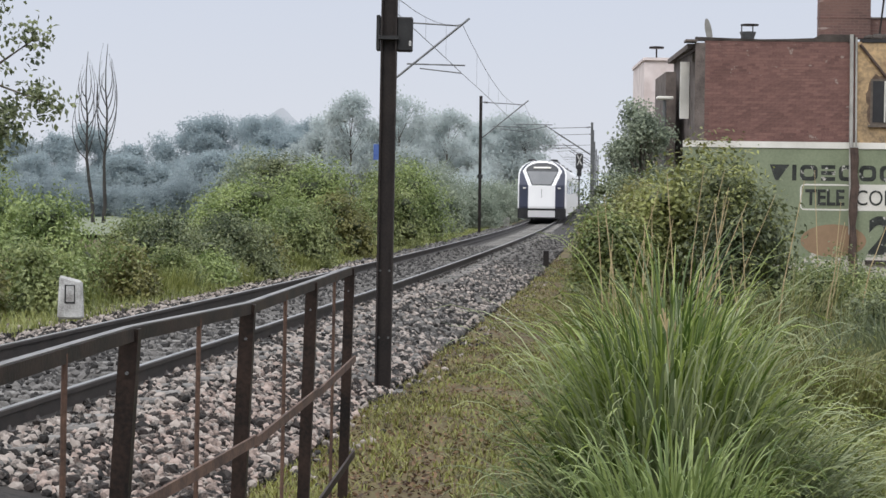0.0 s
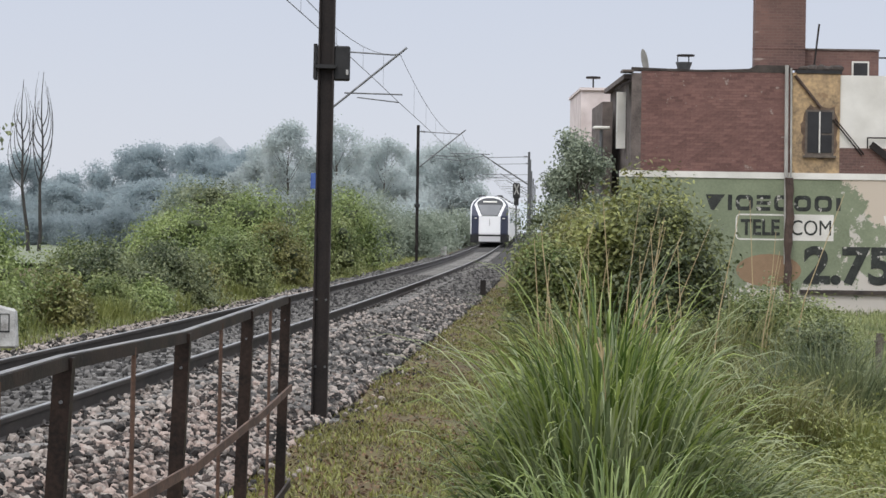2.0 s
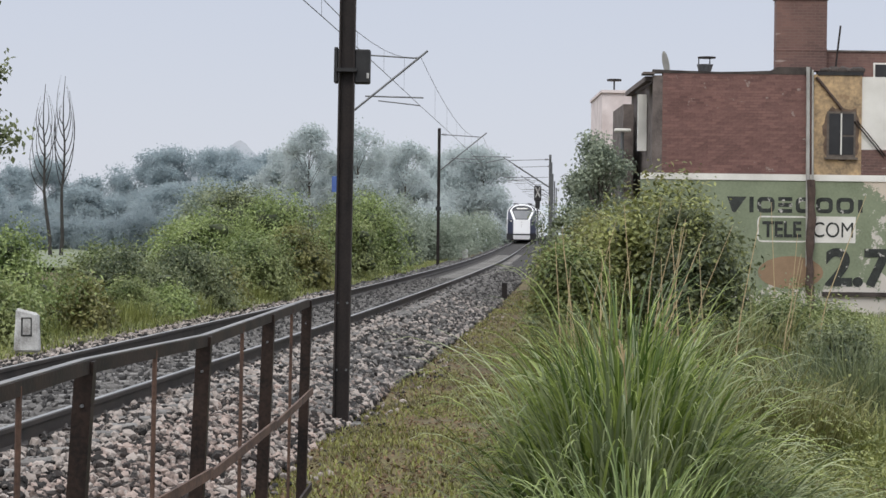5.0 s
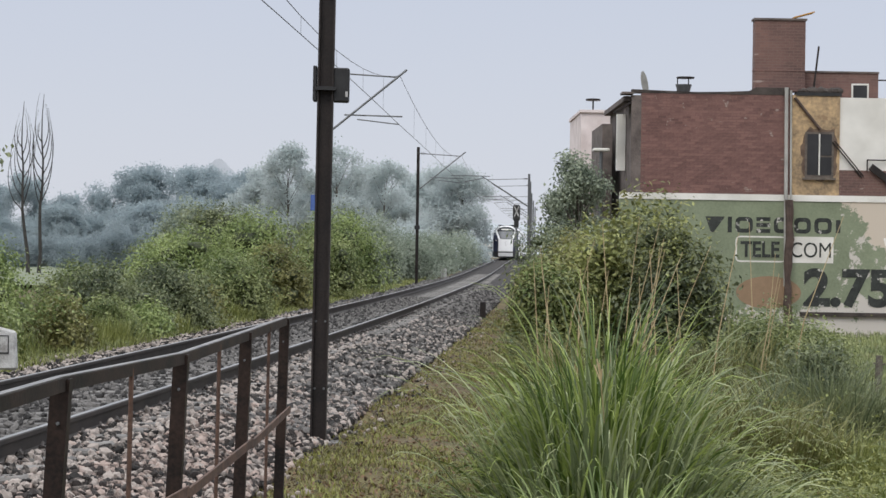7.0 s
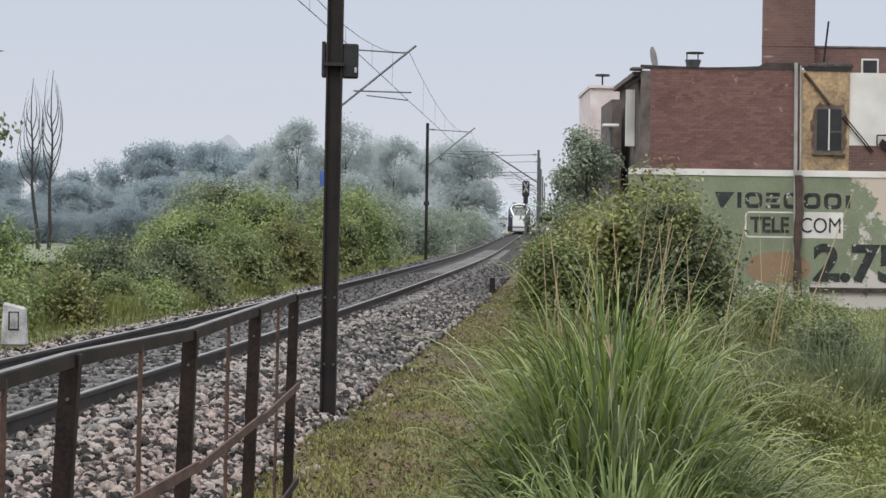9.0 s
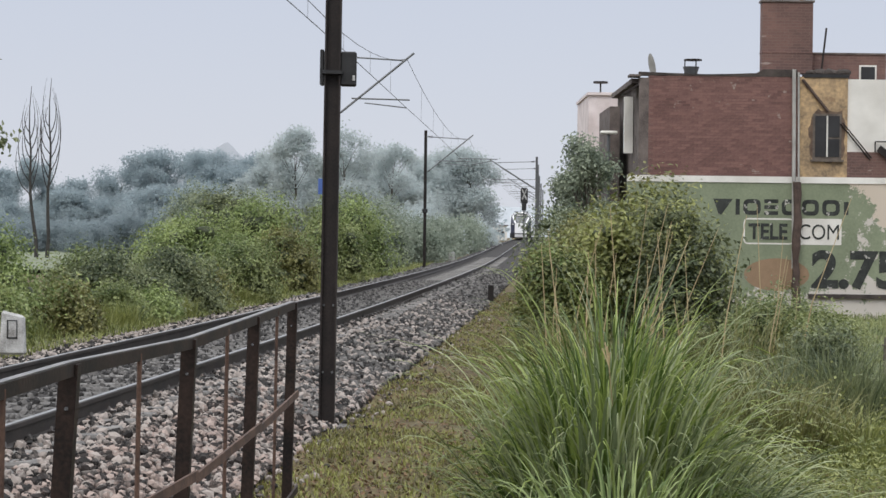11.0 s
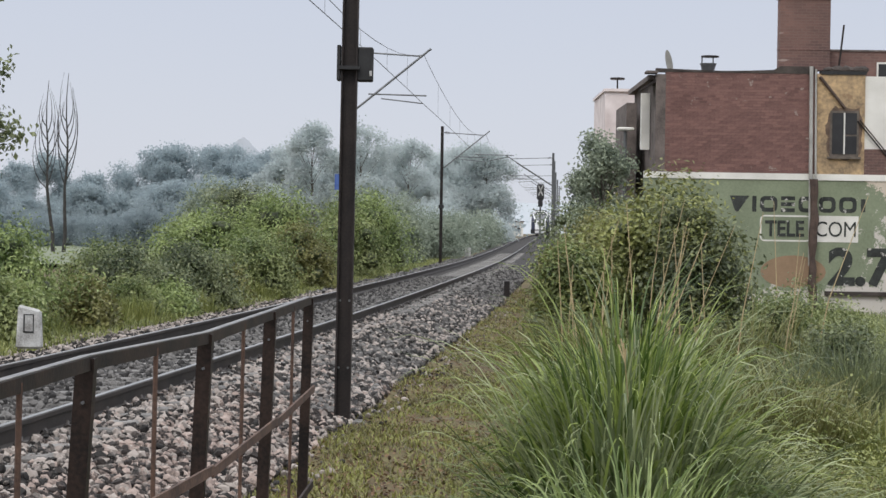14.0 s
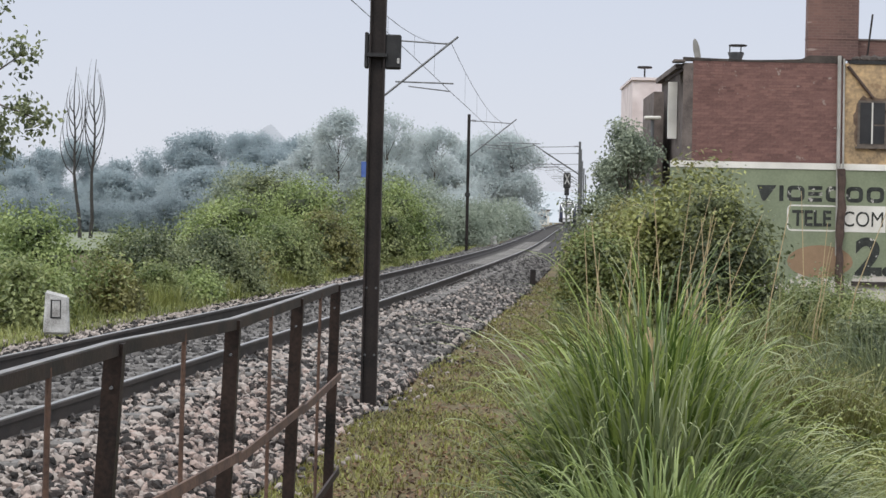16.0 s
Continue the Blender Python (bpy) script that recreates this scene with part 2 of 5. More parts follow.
def mast(at, height, label, width=0.2, depth=0.16, lean=0.0, side=1, bracket=True, turn=0.0, foot=True):
    """H-section mast; side +1: the bracket reaches to the right."""
    root = empty("catenary_mast", Matrix.Translation(at) @ pose(0, 0, 0, 0, lean, turn), label, "mast", "masts along the line")
    t, a, b = 0.016, width / 2, depth / 2
    prof = [(-a, -b), (-a + t, -b), (-a + t, -t / 2), (a - t, -t / 2), (a - t, -b), (a, -b), (a, b), (a - t, b), (a - t, t / 2), (-a + t, t / 2), (-a + t, b), (-a, b)]
    bm = bmesh.new()
    low, high = [bm.verts.new((x, y, 0)) for x, y in prof], [bm.verts.new((x, y, height)) for x, y in prof]
    for i in range(12):
        bm.faces.new((low[i], low[(i + 1) % 12], high[(i + 1) % 12], high[i]))
    bm.faces.new(high)
    # columns beyond 130 m turn lighter grey to paint in distance haze
    part("column", bm, M_STEEL if at[1] < 130 else M_GALV, root)
    if foot:
        part("footing", box(bmesh.new(), (0.05, 0, 0.0), (0.36, 0.4, 0.08), bevel=0.03), M_CONC, root, "weathered concrete footing")
    return root


def cantilever(root, reach, z_top, z_wire, side, thick=0.03):
    """Stay tube, bracket tube, registration arm and steady arm on a mast; heights in the mast's own space."""
    s = side
    part("stay_tube", bar(bmesh.new(), (0, 0, z_top), (s * reach * 0.96, 0, z_top - 0.12), thick * 0.7), M_GALV, root)
    part("bracket_tube", bar(bmesh.new(), (s * 0.1, 0, z_wire - 0.35), (s * (reach + 0.22), 0, z_top + 0.12), thick), M_GALV, root)
    part("registration_arm", bar(bmesh.new(), (s * reach * 0.28, 0, z_wire + 0.30), (s * (reach + 0.1), 0, z_wire + 0.27), thick * 0.7), M_GALV, root)
    part("steady_arm", bar(bmesh.new(), (s * reach * 0.45, 0, z_wire + 0.16), (s * reach, 0, z_wire + 0.02), thick * 0.55), M_GALV, root)
    bm = bmesh.new()
    for k in range(4):
        bar(bm, (s * (0.18 + 0.06 * k), 0, z_top - 0.006 * k), (s * (0.20 + 0.06 * k), 0, z_top - 0.006 * k), 0.075, seg=10)
    part("insulator", bm, M_FENCE, root, "brown ribbed insulator")


SUPPORTS = []
near_mast = mast((-0.985, 20.8, -0.48), 8.46, "dark brown steel H-section mast with a box strapped on", 0.155, 0.152, 0.35, -1)
cantilever(near_mast, 2.5, 7.7, 6.0, -1)
bm = bmesh.new()
box(bm, (0.150, 0.03, 3.49), (0.155, 0.16, 0.33), bevel=0.012)
part("junction_box", bm, M_BLACK, near_mast, "black junction box")
bm = bmesh.new()
box(bm, (-0.105, 0.03, 3.50), (0.035, 0.2, 0.34), bevel=0.006)
part("clamp_plate", bm, M_BLACK, near_mast)
part("strap", box(bmesh.new(), (0, -0.02, 3.45), (0.20, 0.2, 0.035)), M_BLACK, near_mast)
part("label_plate", box(bmesh.new(), (0.205, -0.055, 3.40), (0.022, 0.01, 0.05)), M_WHITEWASH, near_mast, "small pale label plate")
for zz in (0.55, 1.2):
    for xx in (-0.045, 0.045):
        part("bolt", bar(bmesh.new(), (xx, -0.006, zz), (xx, -0.03, zz), 0.012, seg=6), M_GALV, near_mast)
SUPPORTS.append((20.8, 5.6, 7.1, -0.2))
for yy, x, side in ((68, None, 1), (120, None, 1), (158, None, -1), (195, None, -1), (233, None, -1), (275, None, -1), (320, None, -1)):
    off = -side * (2.85 if side > 0 else 3.25)
    stag = 0.42 if side > 0 else 0.0
    base = beside(yy, off, -0.42)
    dz = {120: -0.15, 158: -0.28, 195: 0.2}.get(yy, 0.0)
    r = mast(base, 7.85 + dz, "dark steel catenary mast beside the ballast", 0.17, 0.16, 0.0, side)
    cantilever(r, abs(off) - stag, 7.5 + dz, 5.86 + dz, side, 0.035)
    if yy == 158:
        far = side * (abs(off) + 0.1)
        part("cross_arm", bar(bmesh.new(), (far * 0.86, 0, 7.63 + dz), (far * 0.86 + side * 2.9, 0, 7.66 + dz), 0.03), M_GALV, r)
        part("drop_arm", bar(bmesh.new(), (far, 0, 7.5 + dz), (far + side * 1.4, 0, 7.2 + dz), 0.03), M_GALV, r)
    if yy == 68:
        part("blue_plate", box(bmesh.new(), (-0.24, -0.1, 3.35), (0.2, 0.02, 0.5), bevel=0.004), M_BLUE, r, "blue enamel number plate, blank")
    if yy == 120:
        part("plate", box(bmesh.new(), (0, 0, 3.2), (0.3, 0.2, 0.22), bevel=0.02), M_BLACK, r)
    SUPPORTS.append((yy, 5.45 + dz, 7.0 + dz, -stag))


def wire(name, pts, r, label):
    verts, faces = sweep(pts, [(r * math.cos(a), r * math.sin(a)) for a in (0.5, 2.1, 3.7, 5.3)])
    return tagged(mesh_part(name, verts, faces, M_WIRE), label, "wire", "overhead wires")


first = [(-25, 5.55, 7.1, 0.0)] + SUPPORTS
contact, carrier = [], []
for (y0, c0, m0, o0), (y1, c1, m1, o1) in zip(first, first[1:]):
    n = 14
    drops = []
    for i in range(n if y1 != first[-1][0] else n + 1):
        u = i / n
        yy = y0 + (y1 - y0) * u
        off = o0 + (o1 - o0) * u
        contact.append(beside(yy, off, c0 + (c1 - c0) * u))
        sag = 4 * u * (1 - u) * (1.2 if y0 == 20.8 else min(0.9, (y1 - y0) * 0.016))
        carrier.append(beside(yy, off, m0 + (m1 - m0) * u - sag))
        if i and i % 2 == 0 and i < n:
            drops.append((contact[-1], carrier[-1]))
    for a, b in drops:
        tagged(part("dropper", bar(bmesh.new(), a, b, 0.0035, seg=4), M_WIRE), "thin dropper wire between carrier and contact wire", "wire", "dropper wires")
wire("contact_wire", contact, 0.009, "dark contact wire strung over the track")
wire("carrier_wire", carrier, 0.008, "sagging carrier wire above the contact wire")

# signal post
sg = empty("railway_signal", Matrix.Translation(beside(165, 2.3, -0.72)), "black railway signal head with a white cross on a post", "signal")
part("post", bar(bmesh.new(), (0, 0, 0), (0, 0, 4.2), 0.07), M_GALV, sg)
hd = bmesh.new()
box(hd, (0, 0, 5.1), (0.56, 0.2, 1.25), bevel=0.1)
box(hd, (0, 0.02, 4.25), (0.36, 0.2, 0.6), bevel=0.06)
head_ob = part("signal_head", hd, M_BLACK, sg)
for a in (-1, 1):
    part("cross_bar", box(bmesh.new(), (0, -0.12, 5.2), (0.09, 0.02, 0.85), pose(0, 0, 0, 0, 24 * a, 0)), M_WHITEWASH, head_ob, "white painted cross bar")
part("platform", box(bmesh.new(), (0, 0.1, 3.7), (0.5, 0.5, 0.05)), M_STEEL, sg)

# ---------------------------------------------------------------- iron railing beside the path
POSTS = [(-1.20, 4.9, 0.98), (-1.140, 6.82, 0.98), (-0.982, 8.80, 0.965), (-0.888, 10.9, 0.98), (-0.841, 13.2, 0.98)]
LEANING = (0.05, 0.055, 0.04, 0.03, 0.02)
rl = empty("iron_railing", Matrix(), "dark weathered angle-iron railing with three rails", "railing")


def angle_bar(name, p, q, w, d, m, lab=""):
    """An L-section bar between two points: a flat top and an upright face."""
    p, q = Vector(p), Vector(q)
    v = (q - p).normalized()
    sd = Vector((v.y, -v.x, 0)).normalized()
    up = Vector((0, 0, 1))
    t = 0.008
    prof = [(-w / 2, 0), (w / 2, 0), (w / 2, -d), (w / 2 - t, -d), (w / 2 - t, -t), (-w / 2, -t)]
    vs = [pt + sd * x + up * z for pt in (p, q) for x, z in prof]
    fs = [(j, (j + 1) % 6, 6 + (j + 1) % 6, 6 + j) for j in range(6)] + [tuple(range(6)), tuple(range(11, 5, -1))]
    mesh_part(name, vs, fs, m, rl, lab)


for i, (x, y, z) in enumerate(POSTS):
    bm = bmesh.new()
    box(bm, (x, y, (z - 0.55) / 2), (0.060, 0.008, z + 0.55))
    box(bm, (x + 0.026, y + 0.034, (z - 0.55) / 2), (0.008, 0.06, z + 0.55))
    for v in bm.verts:
        v.co.x += (v.co.z - z) * LEANING[i]
    part("post", bm, M_FENCE, rl)
    bm = bmesh.new()
    bar(bm, (x - 0.005, y - 0.002, z - 0.14), (x - 0.005, y - 0.016, z - 0.14), 0.006, seg=6)
    part("rivet", bm, M_GALV, rl)
for (x0, y0, z0), (x1, y1, z1) in zip(POSTS, POSTS[1:]):
    angle_bar("top_rail", (x0, y0, z0 + 0.006), (x1, y1, z1 + 0.006), 0.036, 0.044, M_FENCE)
    # thin plate added on the top rail to carry the painted sky sheen
    angle_bar("sky_sheen_face", (x0 - 0.002, y0, z0 + 0.010), (x1 - 0.002, y1, z1 + 0.010), 0.028, 0.003, M_FENCETOP, "grey top face with a painted sky sheen")
    angle_bar("middle_rail", (x0 + 0.04, y0, z0 - 0.545), (x1 + 0.04, y1, z1 - 0.535), 0.012, 0.042, M_RUST, "rusty flat middle rail")
    angle_bar("bottom_rail", (x0 + 0.04, y0, z0 - 1.12), (x1 + 0.04, y1, z1 - 1.12), 0.014, 0.042, M_FENCE)
    xm, ym, zm = (x0 + x1) / 2, (y0 + y1) / 2, (z0 + z1) / 2
    part("rod", bar(bmesh.new(), (xm, ym, -0.4), (xm + 0.012, ym, zm - 0.01), 0.009, seg=6), M_RUST, rl, "thin rusty rod")

# whitewashed marker stones
mk = empty("marker_stone", Matrix.Translation(beside(29.9, -2.97, -0.30)), "whitewashed concrete marker stone with a dark outlined panel", "marker")
bm = bmesh.new()
box(bm, (0, 0, 0.25), (0.37, 0.14, 0.56), bevel=0.03)
for v in bm.verts:
    if v.co.z > 0.3:
        v.co.x *= 0.86
        v.co.z += 0.05 * noise.noise((v.co.x * 9, v.co.y * 9, 4.0)) + (0.05 if v.co.x < 0 else -0.03)
part("block", bm, M_WHITEWASH, mk)
for c, s in (((-0.065, -0.073, 0.33), (0.02, 0.008, 0.25)), ((0.065, -0.073, 0.33), (0.014, 0.008, 0.25)), ((0, -0.073, 0.205), (0.15, 0.008, 0.022)), ((0, -0.073, 0.45), (0.14, 0.008, 0.012))):
    part("painted_line", box(bmesh.new(), c, s), M_BLACK, mk, "black painted line")
mk2 = part("marker_stone", box(bmesh.new(), (0, 0, 0.2), (0.42, 0.2, 0.7), bevel=0.04), M_WHITEWASH)
mk2.matrix_world = Matrix.Translation(beside(150, -2.6, -0.35))
tagged(mk2, "small whitewashed marker stone beside the rails", "marker")
mk3 = part("marker_post", box(bmesh.new(), (0, 0, 0.2), (0.16, 0.16, 0.62), bevel=0.02), M_STEEL)
mk3.matrix_world = Matrix.Translation((1.7, 60.0, -0.45))
tagged(mk3, "short dark marker post in the verge", "post")
fp = empty("fence_post", Matrix.Translation((5.1, 24.0, -0.62)) @ pose(0, 0, 0, 0, 1.5, 0), "weathered grey wooden fence post in the weeds", "post")
part("stake", bar(bmesh.new(), (0, 0, 0), (0.01, 0, 0.95), 0.05, 0.042, 7), M_BARK, fp)
part("cross_peg", bar(bmesh.new(), (-0.06, -0.02, 0.86), (0.22, -0.02, 0.84), 0.012, seg=5), M_BARK, fp)

# ---------------------------------------------------------------- the brick house with the painted wall
M_PLASTER = mat("stained_plaster", (0.07, 0.058, 0.053), (0.20, 0.165, 0.15), 2.6, 0.95, 0.3)
M_PINK = mat("pale_pink_plaster", (0.60, 0.51, 0.49), (0.84, 0.75, 0.73), 1.6, 0.95, 0.2)
M_WHITE = mat("white_limewash", (0.64, 0.62, 0.57), (0.84, 0.82, 0.77), 1.3, 0.95, 0.25)
M_YELLOW = mat("peeling_yellow_plaster", (0.22, 0.165, 0.11), (0.60, 0.42, 0.235), 1.9, 0.95, 0.4, fine=12)
M_DARKROOM = mat("dark_interior", (0.012, 0.012, 0.014), (0.03, 0.03, 0.033), 2, 0.6, 0)
M_FRAME = mat("grey_window_frame", (0.085, 0.07, 0.06), (0.17, 0.14, 0.115), 6, 0.8, 0.1)
M_RUSTPIPE = mat("rusty_drain_pipe", (0.045, 0.03, 0.026), (0.125, 0.085, 0.068), 4, 0.85, 0.3)
M_PVC = mat("grey_pvc_pipe", (0.30, 0.29, 0.27), (0.46, 0.45, 0.42), 3, 0.6, 0.05)
M_INK = mat("black_sign_paint", (0.015, 0.018, 0.016), (0.05, 0.055, 0.05), 3, 0.8, 0.1, fine=20)
M_AWNING = mat("orange_tarpaulin", (0.50, 0.24, 0.05), (0.68, 0.38, 0.10), 2, 0.7, 0.1)


def brick_mat(name, bricks, dark, mortar):
    m = mat(name, dark, bricks, 0.9, 0.95, 0.25, fine=30)
    n, l = m.node_tree.nodes, m.node_tree.links
    p = n["Principled BSDF"]
    old = p.inputs["Base Color"].links[0].from_socket
    tc, sp, cb = n.new("ShaderNodeTexCoord"), n.new("ShaderNodeSeparateXYZ"), n.new("ShaderNodeCombineXYZ")
    l.new(tc.outputs["Object"], sp.inputs[0])
    l.new(sp.outputs["X"], cb.inputs["X"])
    l.new(sp.outputs["Z"], cb.inputs["Y"])
    br, mx = n.new("ShaderNodeTexBrick"), n.new("ShaderNodeMix")
    for key, v in (("Scale", 1.0), ("Mortar Size", 0.006), ("Mortar Smooth", 0.6), ("Brick Width", 0.24), ("Row Height", 0.082), ("Bias", -0.2)):
        br.inputs[key].default_value = v
    br.inputs["Color1"].default_value, br.inputs["Color2"].default_value = (0.88, 0.88, 0.88, 1), (1.12, 1.08, 1.05, 1)
    br.inputs["Mortar"].default_value = (1, 1, 1, 1)
    l.new(cb.outputs[0], br.inputs["Vector"])
    mul = n.new("ShaderNodeMix")
    mul.data_type, mul.blend_type = "RGBA", "MULTIPLY"
    mul.inputs[0].default_value = 1.0
    l.new(old, mul.inputs[6])
    l.new(br.outputs["Color"], mul.inputs[7])
    mx.data_type = "RGBA"
    l.new(br.outputs["Fac"], mx.inputs[0])
    l.new(mul.outputs[2], mx.inputs[6])
    mx.inputs[7].default_value = (*mortar, 1)
    # scattered lime splashes low on the wall
    sn, ramp, mz, fin = n.new("ShaderNodeTexNoise"), n.new("ShaderNodeValToRGB"), n.new("ShaderNodeMapping"), n.new("ShaderNodeMix")
    mz.inputs["Scale"].default_value = (2.2, 1, 7.0)
    l.new(tc.outputs["Object"], mz.inputs[0])
    l.new(mz.outputs[0], sn.inputs["Vector"])
    sn.inputs["Scale"].default_value, sn.inputs["Detail"].default_value = 1.0, 4
    ramp.color_ramp.elements[0].position, ramp.color_ramp.elements[1].position = 0.66, 0.72
    l.new(sn.outputs["Fac"], ramp.inputs[0])
    fin.data_type = "RGBA"
    l.new(ramp.outputs[0], fin.inputs[0])
    l.new(mx.outputs[2], fin.inputs[6])
    fin.inputs[7].default_value = (0.34, 0.27, 0.24, 1)
    l.new(fin.outputs[2], p.inputs["Base Color"])
    return m


def flaked(m, scale, cut, colour):
    """Lets a coat of paint flake off to another colour in ragged specks."""
    n, l = m.node_tree.nodes, m.node_tree.links
    p = n["Principled BSDF"]
    old = p.inputs["Base Color"].links[0].from_socket
    tc, sn, ramp, fin = n.new("ShaderNodeTexCoord"), n.new("ShaderNodeTexNoise"), n.new("ShaderNodeValToRGB"), n.new("ShaderNodeMix")
    sn.inputs["Scale"].default_value, sn.inputs["Detail"].default_value, sn.inputs["Roughness"].default_value = scale, 6, 0.65
    ramp.color_ramp.elements[0].position, ramp.color_ramp.elements[1].position = cut, cut + 0.03
    fin.data_type = "RGBA"
    l.new(tc.outputs["Object"], sn.inputs["Vector"])
    l.new(sn.outputs["Fac"], ramp.inputs[0])
    l.new(ramp.outputs[0], fin.inputs[0])
    l.new(old, fin.inputs[6])
    fin.inputs[7].default_value = (*colour, 1)
    l.new(fin.outputs[2], p.inputs["Base Color"])
    return m


def peel_mat():
    """Green sign paint that flakes off to whitewash, most towards the far end and the foot of the wall."""
    m = mat("flaking_green_paint", (0.185, 0.215, 0.14), (0.262, 0.30, 0.20), 0.8, 0.9, 0.2, fine=16)
    n, l = m.node_tree.nodes, m.node_tree.links
    p = n["Principled BSDF"]
    old = p.inputs["Base Color"].links[0].from_socket
    tc, sp = n.new("ShaderNodeTexCoord"), n.new("ShaderNodeSeparateXYZ")
    l.new(tc.outputs["Object"], sp.inputs[0])
    sn = n.new("ShaderNodeTexNoise")
    sn.inputs["Scale"].default_value, sn.inputs["Detail"].default_value, sn.inputs["Roughness"].default_value = 2.3, 8, 0.72
    l.new(tc.outputs["Object"], sn.inputs["Vector"])
    rx, rz = n.new("ShaderNodeMapRange"), n.new("ShaderNodeMapRange")
    for node, a, b, c, d in ((rx, 10.2, 13.6, 0.0, 0.17), (rz, 0.40, -0.15, 0.0, 0.17)):
        for i, v in ((1, a), (2, b), (3, c), (4, d)):
            node.inputs[i].default_value = v
    l.new(sp.outputs["X"], rx.inputs[0])
    l.new(sp.outputs["Z"], rz.inputs[0])
    a1, a2 = n.new("ShaderNodeMath"), n.new("ShaderNodeMath")
    l.new(rx.outputs[0], a1.inputs[0])
    l.new(rz.outputs[0], a1.inputs[1])
    l.new(a1.outputs[0], a2.inputs[0])
    l.new(sn.outputs["Fac"], a2.inputs[1])
    ramp = n.new("ShaderNodeValToRGB")
    ramp.color_ramp.elements[0].position, ramp.color_ramp.elements[1].position = 0.66, 0.685
    l.new(a2.outputs[0], ramp.inputs[0])
    fin = n.new("ShaderNodeMix")
    fin.data_type = "RGBA"
    l.new(ramp.outputs[0], fin.inputs[0])
    l.new(old, fin.inputs[6])
    fin.inputs[7].default_value = (0.58, 0.54, 0.49, 1)
    # bare cream plaster where a whole sheet of paint came away, along a slanting ragged edge
    e1, e2, e3 = n.new("ShaderNodeMath"), n.new("ShaderNodeMath"), n.new("ShaderNodeMath")
    for node, k in ((e1, 0.8), (e2, 2.6)):
        node.operation = "MULTIPLY_ADD"
        node.inputs[1].default_value = k
    l.new(sp.outputs["Z"], e1.inputs[0])
    l.new(sp.outputs["X"], e1.inputs[2])
    l.new(sn.outputs["Fac"], e2.inputs[0])
    l.new(e1.outputs[0], e2.inputs[2])
    e3.operation, e3.inputs[1].default_value, e3.use_clamp = "SUBTRACT", 15.75, True
    l.new(e2.outputs[0], e3.inputs[0])
    sharp, fin2 = n.new("ShaderNodeValToRGB"), n.new("ShaderNodeMix")
    sharp.color_ramp.elements[0].position, sharp.color_ramp.elements[1].position = 0.0, 0.06
    l.new(e3.outputs[0], sharp.inputs[0])
    fin2.data_type = "RGBA"
    l.new(sharp.outputs[0], fin2.inputs[0])
    l.new(fin.outputs[2], fin2.inputs[6])
    fin2.inputs[7].default_value = (0.60, 0.52, 0.43, 1)
    l.new(fin2.outputs[2], p.inputs["Base Color"])
    return m


flaked(M_INK, 3.2, 0.60, (0.55, 0.53, 0.49))
flaked(M_YELLOW, 1.7, 0.60, (0.30, 0.20, 0.12))
M_SOOT = mat("weathered_sooty_plaster", (0.03, 0.025, 0.023), (0.09, 0.074, 0.065), 2.5, 0.95, 0.3)
M_BRICK = brick_mat("red_brick_wall", (0.24, 0.13, 0.112), (0.14, 0.084, 0.076), (0.24, 0.16, 0.142))
M_BRICK2 = brick_mat("brown_brick_wall", (0.21, 0.122, 0.104), (0.125, 0.077, 0.069), (0.20, 0.14, 0.123))
M_PEEL = peel_mat()
rng0 = random.Random(5)
FY = 61.3  # the house front
house = empty("brick_house", Matrix(), "two-storey bare red brick house with a peeling painted ground-floor wall", "house")


def slab(name, x0, x1, z0, z1, y0, y1, m, parent=house, label="", bevel=0.0):
    return part(name, box(bmesh.new(), ((x0 + x1) / 2, (y0 + y1) / 2, (z0 + z1) / 2), (x1 - x0, y1 - y0, z1 - z0), bevel=bevel), m, parent, label)


slab("ground_floor_wall", 5.6, 16.5, -1.0, 3.04, FY, FY + 0.25, M_PEEL, house, "green painted wall, flaking to whitewash")
slab("white_band", 5.6, 16.5, 3.04, 3.22, FY - 0.03, FY + 0.25, M_WHITE, house, "whitewashed ledge")
brick_wall = slab("brick_wall", 6.18, 10.42, 3.22, 6.06, FY, FY + 0.25, M_BRICK, house, "dark red brick upper wall")
slab("corner_plaster", 5.90, 6.18, 3.22, 6.0, FY - 0.01, FY + 0.25, M_PLASTER, house, "grey plastered corner")
bm = bmesh.new()
# sagging parapet edge
cap = [(5.9, 6.17), (6.9, 6.14), (7.8, 6.12), (8.6, 6.14), (9.25, 6.17), (9.45, 6.28), (10.42, 6.28)]
for (xa, za), (xb, zb) in zip(cap, cap[1:]):
    vs = [bm.verts.new(c) for c in ((xa, FY - 0.02, 6.065), (xb, FY - 0.02, 6.065), (xb, FY - 0.02, zb), (xa, FY - 0.02, za),
                                    (xa, FY + 0.26, 6.065), (xb, FY + 0.26, 6.065), (xb, FY + 0.26, zb), (xa, FY + 0.26, za))]
    for f in ((0, 1, 2, 3), (5, 4, 7, 6), (3, 2, 6, 7), (1, 5, 6, 2), (4, 0, 3, 7)):
        bm.faces.new([vs[i] for i in f])
bmesh.ops.remove_doubles(bm, verts=bm.verts, dist=0.001)
part("parapet", bm, M_SOOT, house, "weather-blackened parapet edge")
slab("roof_slab", 5.7, 16.5, 5.85, 5.99, FY + 0.25, FY + 7, M_PLASTER)
slab("side_wall", 5.9, 6.1, -1.0, 6.0, FY + 0.25, FY + 7.0, M_PLASTER, house, "grey plastered side wall")
slab("side_return", 5.32, 5.62, -1.0, 5.35, FY + 3.0, FY + 7, M_PLASTER)
